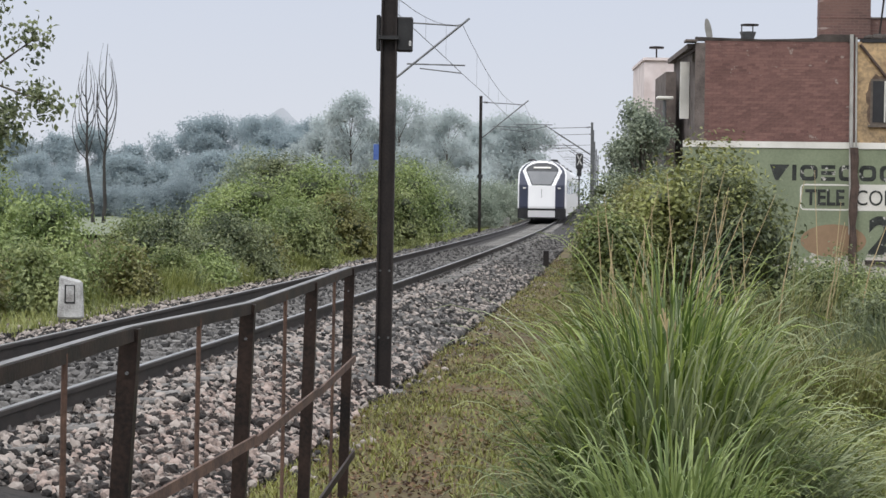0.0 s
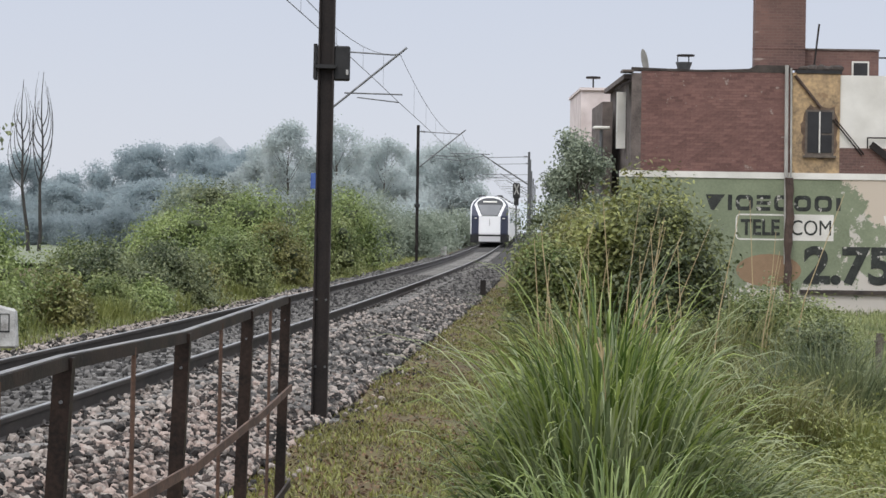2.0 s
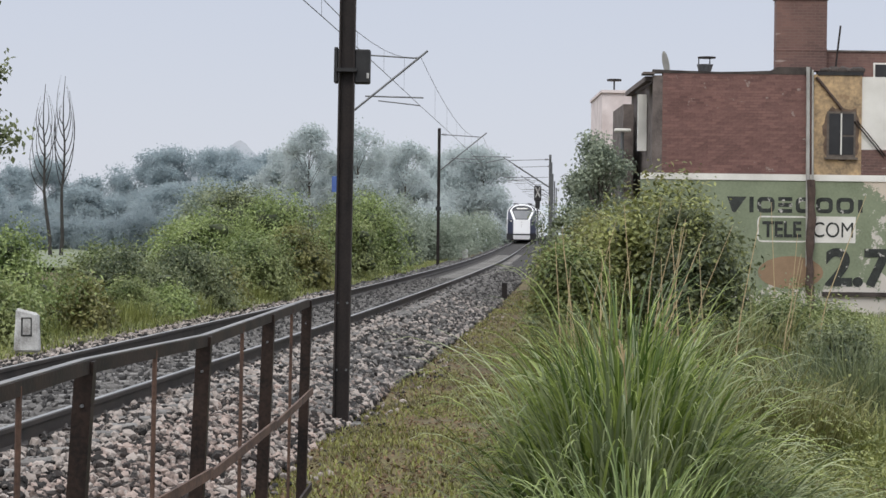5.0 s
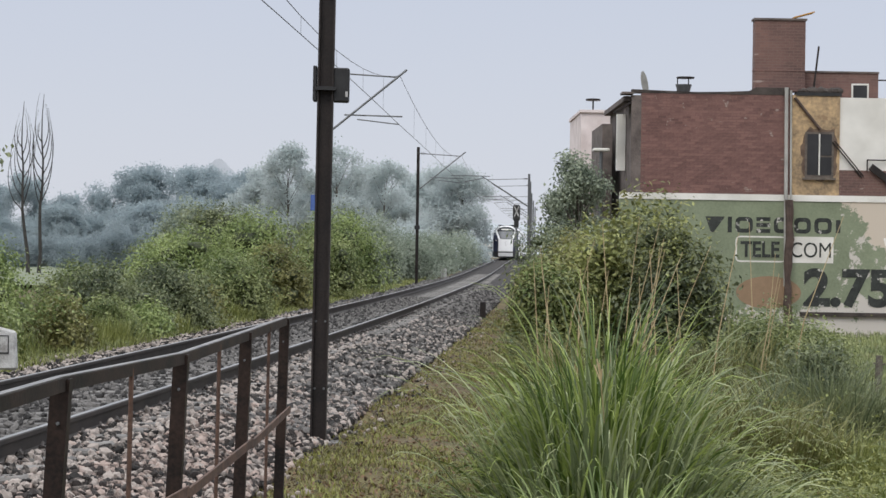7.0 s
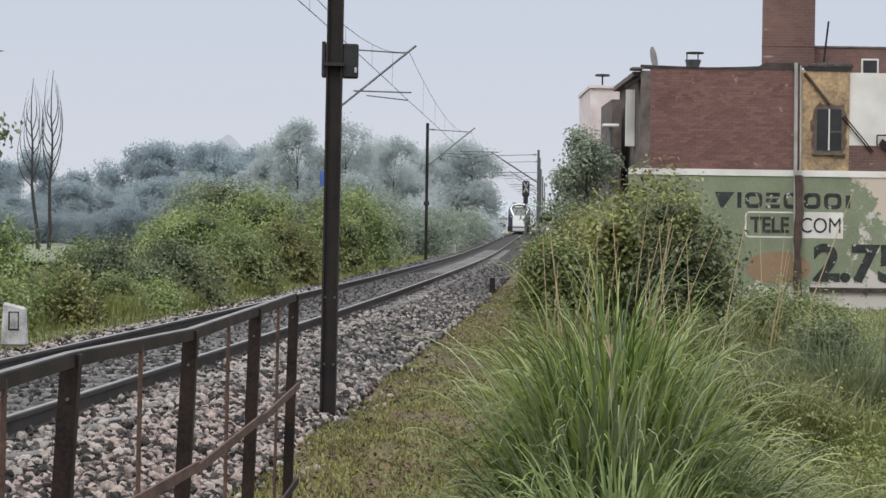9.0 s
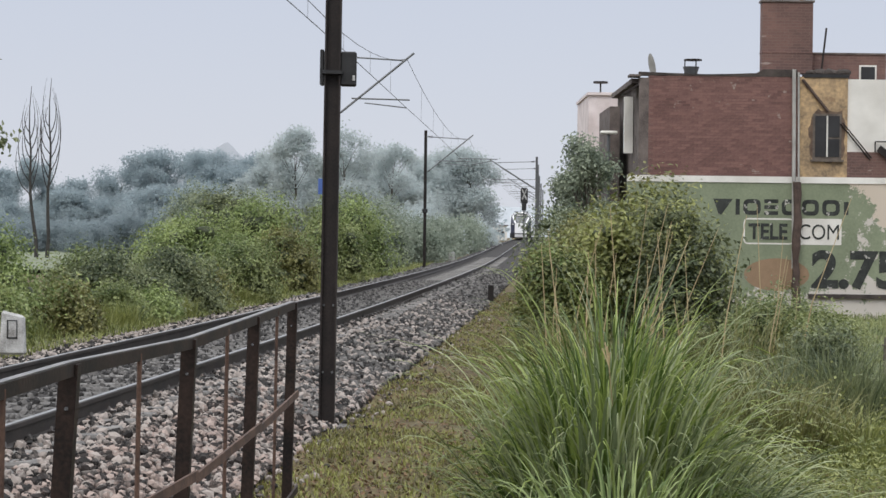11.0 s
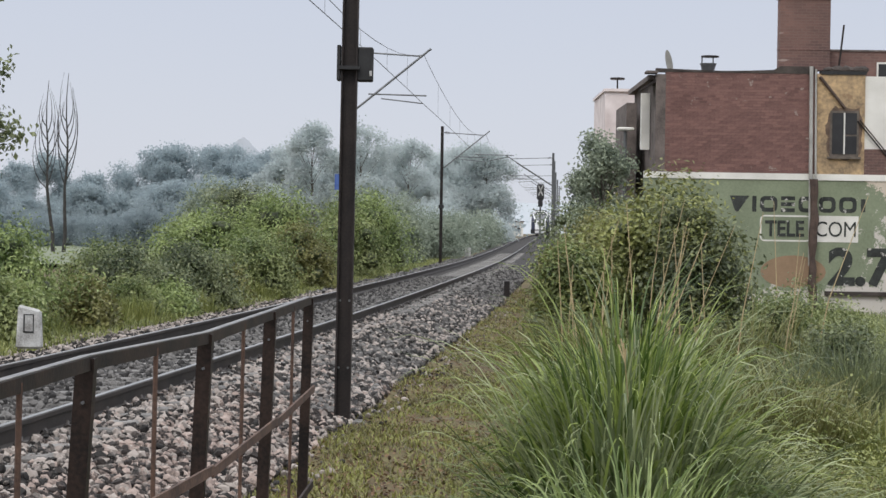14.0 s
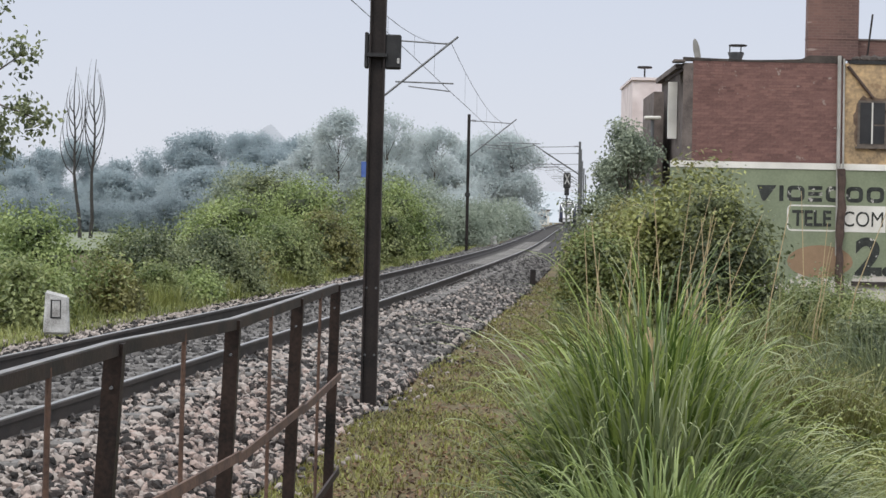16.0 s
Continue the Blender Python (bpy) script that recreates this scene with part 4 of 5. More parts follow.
def bush(x, y, w, d, h, m, leaf, n, label, knobs=11, name="bush", inner=0.55, core=None, shoots=None):
    z0 = ground_z(x, y)
    root = empty(name, Matrix.Translation((x, y, z0)), label, "bush", "bushes along the line")
    blobs = []
    for k in range(knobs):
        a, r = rng.uniform(0, 2 * math.pi), rng.uniform(0.1, 0.75)
        top = h * (1 - 0.6 * r * r) * rng.uniform(0.66, 1.0)
        rr = rng.uniform(0.14, 0.27)
        rz = min(top * 0.5, h * rng.uniform(0.16, 0.32))
        blobs.append(((w / 2 * r * math.cos(a), d / 2 * r * math.sin(a), top - rz), (w * rr, d * rr, rz)))
        blobs.append(((w / 2 * r * 1.1 * math.cos(a), d / 2 * r * 1.1 * math.sin(a), (top - rz) * 0.45), (w * rr * 1.1, d * rr * 1.1, max(0.2, (top - rz) * 0.55))))
    v, f = blob_leaves(blobs, int(n * (1.7 if core else 1)), leaf, 0.6, 0.35 if core else inner, 1.0 if y > 110 else 0.45, 0.6 if y > 110 else 0.2)
    v[:, 2] = np.maximum(v[:, 2], 0.02)
    foliage("foliage", v, f, m, root)
    if shoots:
        crest = [((c[0], c[1], c[2] + r[2] * 0.15), tuple(np.array(r) * 1.04)) for c, r in blobs[::2]]
        v, f = blob_leaves(crest[: max(3, len(crest) // 2)], n // 8, leaf, 0.45, 0.85, 0.5, 0.5)
        foliage("young_foliage", v, f, shoots, root, "lighter yellow-green young shoots")
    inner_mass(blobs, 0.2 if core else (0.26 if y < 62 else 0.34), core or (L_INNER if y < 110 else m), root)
    for k in range(5):
        c = blobs[k][0]
        part("stem", bar(bmesh.new(), (c[0] * 0.25, c[1] * 0.25, -0.05), c, 0.02 + 0.008 * h, 0.008, 6), M_BARK, root)
    return root


def tree(x, y, h, w, m, leaf, n, label, knobs=14, bare=0.25, puff=0.2, bole=0.12, name="tree"):
    """Tapered trunk, limbs to every clump, and a crown of clumps with gaps."""
    z0 = ground_z(x, y)
    root = empty(name, Matrix.Translation((x, y, z0)), label, "tree", "trees beyond the line")
    bend = rng.normal(size=2) * w * 0.03
    tr = bmesh.new()
    pts = [Vector((bend[0] * (k / 4) ** 2, bend[1] * (k / 4) ** 2, h * 0.62 * k / 4 - 0.1)) for k in range(5)]
    for k in range(4):
        bar(tr, pts[k], pts[k + 1], h * 0.015 * (1 - k * 0.18) + 0.02, h * 0.015 * (1 - (k + 1) * 0.18) + 0.02, 8)
    part("trunk", tr, M_BARK, root)
    blobs = []
    for k in range(knobs):
        a = rng.uniform(0, 2 * math.pi)
        u = rng.uniform(0, 1)
        zc = h * (bare + (0.95 - bare) * u)
        reach = w / 2 * (math.sqrt(1 - 0.92 * u * u) if bare < 0.2 else math.sin(math.pi * min(1, 0.25 + 0.72 * u)) ** 0.7) * rng.uniform(0.3, 0.98)
        r = h * puff * rng.uniform(0.55, 1.1)
        c = (reach * math.cos(a), reach * math.sin(a), min(zc, h - r * 0.8))
        blobs.append((c, (r * 1.15, r * 1.15, r * 0.8)))
        for q in range(3):
            e = rng.normal(size=3)
            e /= np.linalg.norm(e)
            e[2] = abs(e[2]) * 0.8 - 0.1
            blobs.append((tuple(np.array(c) + e * r * 0.85), (r * 0.45, r * 0.45, r * 0.38)))
        lb = bmesh.new()
        z1 = min(c[2] * 0.7, h * 0.6)
        s = Vector((bend[0] * (z1 / (h * 0.62)) ** 2, bend[1] * (z1 / (h * 0.62)) ** 2, z1))
        bar(lb, s, c, h * (0.0025 if y > 200 else 0.005) + 0.01, 0.012, 5)
        part("limb", lb, M_BARK, root)
    v, f = blob_leaves(blobs, n, leaf, 0.7, 0.5 if y > 200 else 0.6, 1.0 if y > 100 else 0.42, 0.6 if y > 100 else 0.1)
    v[:, 2] = np.maximum(v[:, 2], 0.02)
    foliage("crown", v, f, m, root)
    if y < 200:
        inner_mass(blobs, 0.25, m, root)
    return root


# bushes on the far side of the track
B1 = "dense green lantana bush beside the ballast"
B2 = "tangled dark creeper mass beside the ballast"
B3 = "tall bright green shrub behind the ballast"
for x, y, w, d, h, m, leaf, n, lab in (
    (-7.7, 38, 2.2, 3.0, 2.05, L_BRIGHT, 0.10, 5200, B3), (-9.4, 40, 2.4, 3.0, 2.9, L_BRIGHT, 0.10, 5200, B3), (-11.5, 41, 3.0, 3.0, 3.2, L_BUSH, 0.11, 3000, B3),
    (-7.4, 34.5, 1.5, 1.6, 1.25, L_BUSH, 0.09, 3600, B1), (-8.6, 34, 1.8, 1.8, 1.5, L_OLIVE, 0.09, 3000, B1),
    (-6.6, 45, 2.6, 2.4, 1.75, L_DARK, 0.10, 6000, B2), (-5.8, 48, 2.4, 2.4, 1.7, L_DARK, 0.10, 5600, B2), (-6.1, 42, 1.6, 1.4, 1.0, L_BUSH, 0.09, 3000, B1),
    (-8.2, 52, 3.0, 3.0, 1.8, L_BUSH, 0.11, 4200, B1), (-5.1, 56, 2.6, 2.6, 2.0, L_BUSH, 0.11, 5200, B1), (-7.0, 64, 4.0, 3.5, 2.8, L_BRIGHT, 0.13, 5200, B3),
    (-6.1, 76, 4.4, 4.0, 3.5, L_BRIGHT, 0.14, 6400, B3), (-4.5, 66, 2.4, 2.6, 2.3, L_OLIVE, 0.12, 4600, B1), (-9.2, 80, 4.5, 4.0, 2.6, L_BUSH, 0.15, 4200, B1),
    (-3.9, 82, 3.0, 3.5, 3.2, L_BUSH, 0.14, 5200, B1), (-3.6, 93, 4.2, 4.0, 4.0, L_BRIGHT, 0.16, 5600, B3), (-9.8, 103, 4.8, 4.5, 4.5, L_DARK, 0.17, 5200, B3),
    (-3.0, 104, 3.0, 4.0, 3.0, L_MID, 0.14, 4200, B1), (-2.7, 117, 3.0, 5.0, 3.2, L_MID, 0.16, 4400, B1), (-4.6, 124, 5.0, 5.0, 4.6, L_MID, 0.18, 4600, B3),
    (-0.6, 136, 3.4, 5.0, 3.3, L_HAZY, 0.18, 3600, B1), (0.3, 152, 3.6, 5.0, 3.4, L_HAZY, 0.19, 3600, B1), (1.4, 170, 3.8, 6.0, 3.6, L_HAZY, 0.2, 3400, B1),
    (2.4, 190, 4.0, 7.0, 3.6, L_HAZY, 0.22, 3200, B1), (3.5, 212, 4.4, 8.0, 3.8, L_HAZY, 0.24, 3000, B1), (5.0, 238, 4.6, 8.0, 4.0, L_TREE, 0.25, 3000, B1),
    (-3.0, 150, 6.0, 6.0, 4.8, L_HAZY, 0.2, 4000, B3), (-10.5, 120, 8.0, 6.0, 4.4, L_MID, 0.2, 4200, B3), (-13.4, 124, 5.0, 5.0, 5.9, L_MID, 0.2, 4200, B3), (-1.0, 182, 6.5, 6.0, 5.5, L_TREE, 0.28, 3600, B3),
):
    bush(x, y, w, d, h, m, leaf * (0.85 if y < 110 else 1.0), int(n * (2.6 if y < 62 else 2.4)), lab, 16, shoots=L_BRIGHT if y < 100 and m is not L_DARK else None)

for x, y, w, d, h, m, leaf, n, lab in (
    (-6.9, 33.0, 1.4, 1.4, 1.15, L_BUSH, 0.12, 2600, B1), (-7.6, 31.6, 1.5, 1.4, 1.2, L_OLIVE, 0.12, 2600, B1), (-6.4, 37.5, 1.3, 1.6, 1.1, L_OLIVE, 0.12, 2400, B1),
    (-5.8, 44.0, 1.2, 1.6, 0.95, L_BRIGHT, 0.12, 2000, B1), (-5.3, 51.5, 1.3, 2.0, 1.05, L_OLIVE, 0.13, 2000, B1), (-9.0, 30.5, 1.6, 1.6, 1.4, L_BRIGHT, 0.12, 2400, B1),
):
    bush(x, y, w, d, h, m, leaf * 0.75, int(n * 1.8), lab, 9, shoots=L_BRIGHT)

# the crop field beyond the bushes
fx, fy = np.arange(-95, -13.5, 2.0), np.arange(92, 158, 3.0)
cv = [(x, y, ground_z(x, y) + 0.22 + 0.12 * noise.noise((x * 0.7, y * 0.7, 1))) for y in fy for x in fx]
cw = len(fx)
cf = [(j * cw + i, j * cw + i + 1, (j + 1) * cw + i + 1, (j + 1) * cw + i) for j in range(len(fy) - 1) for i in range(cw - 1)]
M_CROP = mat("young_green_crop", (0.13, 0.15, 0.095), (0.19, 0.21, 0.14), 0.35, 0.95, 0.8, fine=5)
tagged(mesh_part("field", cv, cf, M_CROP), "flat field of low pale green crop", "field", kind="structure")

# trees beyond, distance haze put into their paler, blue-green leaf colours
T1 = "broad green tree in a far row, paled with haze"
T2 = "open-crowned tree with clumped foliage and sky gaps"
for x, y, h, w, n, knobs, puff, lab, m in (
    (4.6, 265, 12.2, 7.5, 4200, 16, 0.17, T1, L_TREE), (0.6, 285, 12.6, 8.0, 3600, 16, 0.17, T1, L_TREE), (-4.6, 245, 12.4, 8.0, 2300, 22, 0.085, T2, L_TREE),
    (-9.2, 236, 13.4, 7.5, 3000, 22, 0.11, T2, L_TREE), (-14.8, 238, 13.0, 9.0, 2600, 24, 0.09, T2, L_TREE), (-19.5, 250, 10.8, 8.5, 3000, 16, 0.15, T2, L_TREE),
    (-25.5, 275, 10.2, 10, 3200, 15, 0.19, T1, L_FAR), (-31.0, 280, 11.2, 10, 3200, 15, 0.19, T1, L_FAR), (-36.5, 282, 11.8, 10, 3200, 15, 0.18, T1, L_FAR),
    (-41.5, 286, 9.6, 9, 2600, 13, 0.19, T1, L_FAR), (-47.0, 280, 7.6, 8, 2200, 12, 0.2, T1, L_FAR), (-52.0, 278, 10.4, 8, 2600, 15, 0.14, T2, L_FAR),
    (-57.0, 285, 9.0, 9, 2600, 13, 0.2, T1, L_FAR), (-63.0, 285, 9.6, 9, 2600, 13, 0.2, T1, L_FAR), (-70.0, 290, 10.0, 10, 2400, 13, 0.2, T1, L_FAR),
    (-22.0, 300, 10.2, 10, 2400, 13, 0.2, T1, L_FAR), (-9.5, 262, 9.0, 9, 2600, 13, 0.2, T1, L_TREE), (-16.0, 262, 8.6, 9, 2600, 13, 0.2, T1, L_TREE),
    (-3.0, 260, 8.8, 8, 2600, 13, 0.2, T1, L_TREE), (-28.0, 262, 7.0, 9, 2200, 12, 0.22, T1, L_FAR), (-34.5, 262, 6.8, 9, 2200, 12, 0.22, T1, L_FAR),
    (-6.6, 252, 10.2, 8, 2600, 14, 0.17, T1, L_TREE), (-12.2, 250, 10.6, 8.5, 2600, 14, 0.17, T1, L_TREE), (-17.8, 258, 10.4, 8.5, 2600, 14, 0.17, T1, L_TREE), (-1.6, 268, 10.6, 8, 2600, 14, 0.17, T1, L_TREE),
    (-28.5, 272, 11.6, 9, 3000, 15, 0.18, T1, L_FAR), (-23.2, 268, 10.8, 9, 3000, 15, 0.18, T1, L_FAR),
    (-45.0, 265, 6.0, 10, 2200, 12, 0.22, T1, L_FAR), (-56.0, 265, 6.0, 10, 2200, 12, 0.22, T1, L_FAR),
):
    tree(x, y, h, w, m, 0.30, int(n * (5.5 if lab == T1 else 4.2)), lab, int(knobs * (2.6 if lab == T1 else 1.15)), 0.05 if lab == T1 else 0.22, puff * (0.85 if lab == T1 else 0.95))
U1 = "dense scrub under the far trees"
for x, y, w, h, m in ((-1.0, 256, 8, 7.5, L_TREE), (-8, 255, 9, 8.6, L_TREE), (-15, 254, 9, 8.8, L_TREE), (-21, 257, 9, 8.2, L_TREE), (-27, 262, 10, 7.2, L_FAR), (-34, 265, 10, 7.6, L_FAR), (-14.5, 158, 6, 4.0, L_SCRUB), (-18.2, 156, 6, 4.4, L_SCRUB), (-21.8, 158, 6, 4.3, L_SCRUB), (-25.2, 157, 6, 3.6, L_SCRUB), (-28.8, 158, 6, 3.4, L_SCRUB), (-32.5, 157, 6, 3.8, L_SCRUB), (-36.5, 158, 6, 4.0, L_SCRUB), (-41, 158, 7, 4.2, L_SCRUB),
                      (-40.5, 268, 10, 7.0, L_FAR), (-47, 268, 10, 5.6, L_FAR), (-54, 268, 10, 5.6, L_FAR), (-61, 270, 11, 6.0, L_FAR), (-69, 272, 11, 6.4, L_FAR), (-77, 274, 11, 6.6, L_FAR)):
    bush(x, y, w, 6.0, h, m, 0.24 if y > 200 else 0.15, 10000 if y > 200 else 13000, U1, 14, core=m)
blobs = []
for k in range(170):
    xx = -150 + k * 1.9 + rng.uniform(-2, 2)
    if line_x(400) - 4 < xx * 0.93 < line_x(400) + 9:
        continue
    hh = rng.uniform(3.0, 6.0) if xx < 8 else rng.uniform(1.6, 3.2)
    blobs.append(((xx, 430 + rng.uniform(-14, 14), 0.8 + hh * 0.5), (rng.uniform(2, 4), 3, hh * 0.6)))
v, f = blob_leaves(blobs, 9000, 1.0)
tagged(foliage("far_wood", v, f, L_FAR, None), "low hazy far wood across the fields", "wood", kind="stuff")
# far ridge, its blue-grey colour painted in as distance haze
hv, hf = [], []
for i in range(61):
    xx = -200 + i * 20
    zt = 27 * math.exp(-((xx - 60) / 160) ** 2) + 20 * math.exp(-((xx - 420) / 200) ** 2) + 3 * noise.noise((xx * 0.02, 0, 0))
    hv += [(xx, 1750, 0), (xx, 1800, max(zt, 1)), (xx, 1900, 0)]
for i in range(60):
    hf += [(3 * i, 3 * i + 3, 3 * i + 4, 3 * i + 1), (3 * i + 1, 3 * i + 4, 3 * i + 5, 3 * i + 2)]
tagged(mesh_part("backdrop", hv, hf, mat("hazy_far_ridge", (0.38, 0.41, 0.44), (0.43, 0.46, 0.49), 0.02, 1.0, 0)), "low wooded ridge far away, blue-grey with haze", "hill", kind="structure")
# a far hill with a peaked top, haze put into its pale colour
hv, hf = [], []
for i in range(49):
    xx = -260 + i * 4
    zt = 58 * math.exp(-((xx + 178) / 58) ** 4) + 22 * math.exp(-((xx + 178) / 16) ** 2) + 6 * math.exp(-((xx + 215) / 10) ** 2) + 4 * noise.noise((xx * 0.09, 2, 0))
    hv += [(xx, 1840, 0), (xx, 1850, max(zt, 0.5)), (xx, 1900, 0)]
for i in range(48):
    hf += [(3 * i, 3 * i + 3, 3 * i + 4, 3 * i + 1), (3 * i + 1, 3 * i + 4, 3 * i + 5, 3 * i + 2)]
tagged(mesh_part("backdrop", hv, hf, mat("hazy_far_hill", (0.46, 0.49, 0.535), (0.50, 0.53, 0.575), 0.03, 1.0, 0)), "peaked hill far beyond the wood, pale with haze", "hill", kind="structure")
# small far houses by the line
for x, y, w, h in ((11.6, 432, 4.5, 1.9), (7.5, 455, 6.0, 2.4), (14.6, 470, 4.0, 3.2)):
    hs = empty("far_house", Matrix.Translation((x, y, 0.6)), "small flat-roofed white house far down the line", "house", "far houses")
    part("wall", box(bmesh.new(), (0, 0, h / 2), (w, 4, h)), M_WHITE, hs)
    part("roof", box(bmesh.new(), (0, 0, h + 0.12), (w + 0.5, 4.5, 0.22)), M_PLASTER, hs)
    for k in (-1, 1):
        part("window", box(bmesh.new(), (k * w * 0.25, -2.02, h * 0.5), (0.7, 0.06, 0.8)), M_DARKROOM, hs)

# two bare slim trees in the field
for x, y, h, lean in ((-23.85, 130, 10.9, -0.45), (-23.4, 131, 11.5, 0.12)):
    z0 = ground_z(x, y)
    root = empty("bare_tree", Matrix.Translation((x, y, z0)), "slim bare tree with upswept thin branches", "tree", "bare trees in the field")
    tr = bmesh.new()
    pts = [Vector((lean * min(k / 4, 1) + 0.07 * math.sin(k * 1.7), 0, h * 0.97 * k / 8)) for k in range(9)]
    for k in range(8):
        bar(tr, pts[k], pts[k + 1], 0.13 * (1 - k / 9), 0.13 * (1 - (k + 1) / 9), 6)
    part("trunk", tr, M_DARKBARK, root)
    for k in range(11):
        s = 1 if k % 2 else -1
        zb = h * (0.36 + 0.035 * k)
        out = rng.uniform(0.45, 0.95) * (1 - 0.05 * k)
        up = (h * rng.uniform(0.84, 1.0) - zb) * rng.uniform(0.75, 1.0)
        yo = rng.uniform(-0.5, 0.5)
        br = bmesh.new()
        prev = Vector((lean * min(zb / h * 2, 1), 0, zb))
        for q in range(1, 8):
            u = q / 7
            p = Vector((lean + s * out * math.sin(math.pi * 0.86 * u ** 0.8), yo * u, zb + up * u))
            bar(br, prev, p, 0.038 * (1.12 - u), 0.038 * (1.0 - u * 0.8), 5)
            prev = p
        part("branch", br, M_DARKBARK, root)

# tree at the edge whose branches hang in from the side
rng = np.random.default_rng(11)
edge = tree(-10.7, 41, 8.2, 4.3, L_DARK, 0.14, 7000, "leafy tree with hanging branches beside the field", 26, 0.3, 0.065, name="tree")
edge2 = tree(-12.2, 46, 11.0, 5.0, L_DARK, 0.14, 7500, "leafy tree with hanging branches beside the field", 28, 0.25, 0.07, name="tree")

spray = [((1.95 + 0.2 * k, -0.1 * k, 3.8 - 0.12 * k), (0.2, 0.2, 0.15)) for k in range(3)]
v, f = blob_leaves(spray, 260, 0.15, 0.55, 0.2, 0.6)
foliage("leaf_spray", v, f, L_DARK, edge)["kind"] = "stuff"
part("hanging_limb", bar(bmesh.new(), (0.1, 0, 4.4), (2.35, -0.15, 3.6), 0.035, 0.01, 6), M_BARK, edge)

# shrubs on the house side
rng = np.random.default_rng(21)
bush(2.95, 32.0, 2.6, 2.8, 2.9, L_SHRUB, 0.10, 24000, "big leafy shrub with yellow-green shoots beside the path", 24, inner=0.5, shoots=L_OLIVE)
bush(3.5, 30.2, 1.95, 1.8, 2.95, L_DEEP, 0.09, 18000, "dark leafy shrub beside the path", 15, shoots=L_SHRUB)
bush(1.8, 31.0, 1.6, 1.8, 2.1, L_SHRUB, 0.075, 20000, "yellow-green shrub at the path's edge", 10, shoots=L_BRIGHT)
bush(2.15, 36.0, 1.5, 1.8, 1.95, L_SHRUB, 0.08, 12000, "yellow-green shrub at the path's edge", 9, shoots=L_OLIVE)
bush(2.75, 40.0, 1.7, 1.8, 2.6, L_OLIVE, 0.08, 11000, "olive shrub behind the big shrub", 9)
bush(3.2, 43.0, 2.0, 2.6, 2.6, L_OLIVE, 0.08, 12000, "olive shrub behind the big shrub", 8)
bush(4.0, 50.0, 2.2, 2.6, 3.2, L_DARK, 0.09, 11000, "dark green shrub near the house", 8)
bush(3.7, 20.3, 1.1, 1.0, 1.15, L_DARK, 0.05, 9000, "small dark shrub among the grass", 8)
bush(3.6, 22.8, 1.6, 1.2, 1.5, L_BUSH, 0.05, 18000, "feathery green shrub among the grass", 12)
bush(4.45, 26.0, 1.7, 1.2, 1.6, L_BUSH, 0.05, 18000, "feathery green shrub among the grass", 10)
bush(4.35, 30.0, 0.9, 1.0, 1.25, L_SHRUB, 0.07, 4000, "small yellow-green shrub before the painted wall", 6, shoots=L_BRIGHT)
bush(3.55, 54.0, 2.5, 2.4, 3.3, L_DARK, 0.10, 12000, "grey-green shrub below the small tree", 12, shoots=L_MID)
tree(4.15, 58.0, 4.7, 2.2, L_MID, 0.10, 10000, "small grey-green tree beside the brick house", 34, 0.08, 0.085)
tree(4.2, 64.0, 3.9, 1.6, L_MID, 0.12, 5000, "small grey-green tree beside the brick house", 24, 0.08, 0.1)


def blades(n, place, length, width, m, name, label, seg=6, parent=None, rise_=(0.05, 0.4), curl=(0.5, 2.0), hook=2.6):
    """Grass blades that stand up and curl over towards their tips; place() gives bases, ways and a length factor."""
    base, way, k = place(n)
    L = length * k * rng.uniform(0.6, 1.1, n)
    W = width * rng.uniform(0.6, 1.3, n)
    a0, a1 = rng.uniform(*rise_, n), rng.uniform(*curl, n)
    side = np.stack([-way[:, 1], way[:, 0], np.zeros(n)], 1)
    side += rng.normal(size=(n, 3)) * 0.35
    side /= np.linalg.norm(side, axis=1)[:, None]
    vs = np.zeros((n, seg + 1, 2, 3))
    c = base.copy()
    for i in range(seg + 1):
        u = i / seg
        w = (W * (1 - u ** 2.2) * 0.5 + 0.0006)[:, None]
        vs[:, i, 0], vs[:, i, 1] = c - side * w, c + side * w
        a = a0 + a1 * ((i + 0.5) / seg) ** hook
        c = c + way * (np.sin(a) * L / seg)[:, None]
        c[:, 2] += np.cos(a) * L / seg
    idx = (np.arange(n) * (seg + 1) * 2)[:, None]
    fs = np.concatenate([idx + np.array([2 * i, 2 * i + 1, 2 * i + 3, 2 * i + 2])[None] for i in range(seg)])
    return mesh_part(name, vs.reshape(-1, 3), fs, m, parent, label)


def ring_place(x, y, r, sq=1.0):
    def f(n):
        a, q = rng.uniform(0, 2 * math.pi, n), np.sqrt(rng.uniform(0, 1, n)) * r
        b = np.stack([x + q * np.cos(a), y + q * np.sin(a) * sq, np.zeros(n)], 1)
        b[:, 2] = [ground_z(u, v) - 0.02 for u, v in b[:, :2]]
        d = a + rng.normal(size=n) * 0.7
        return b, np.stack([np.cos(d), np.sin(d), np.zeros(n)], 1), 1 - 0.35 * (q / r) ** 2
    return f


def clump(x, y, r, n, length, width, m, label, rise_=(0.03, 0.45), curl=(0.4, 2.0), seg=6):
    root = empty("grass_clump", Matrix(), label, "grass", "grass clumps")
    tufts(root, 5, x, y, r, n, length, width, m, seg, rise_, curl)
    return root


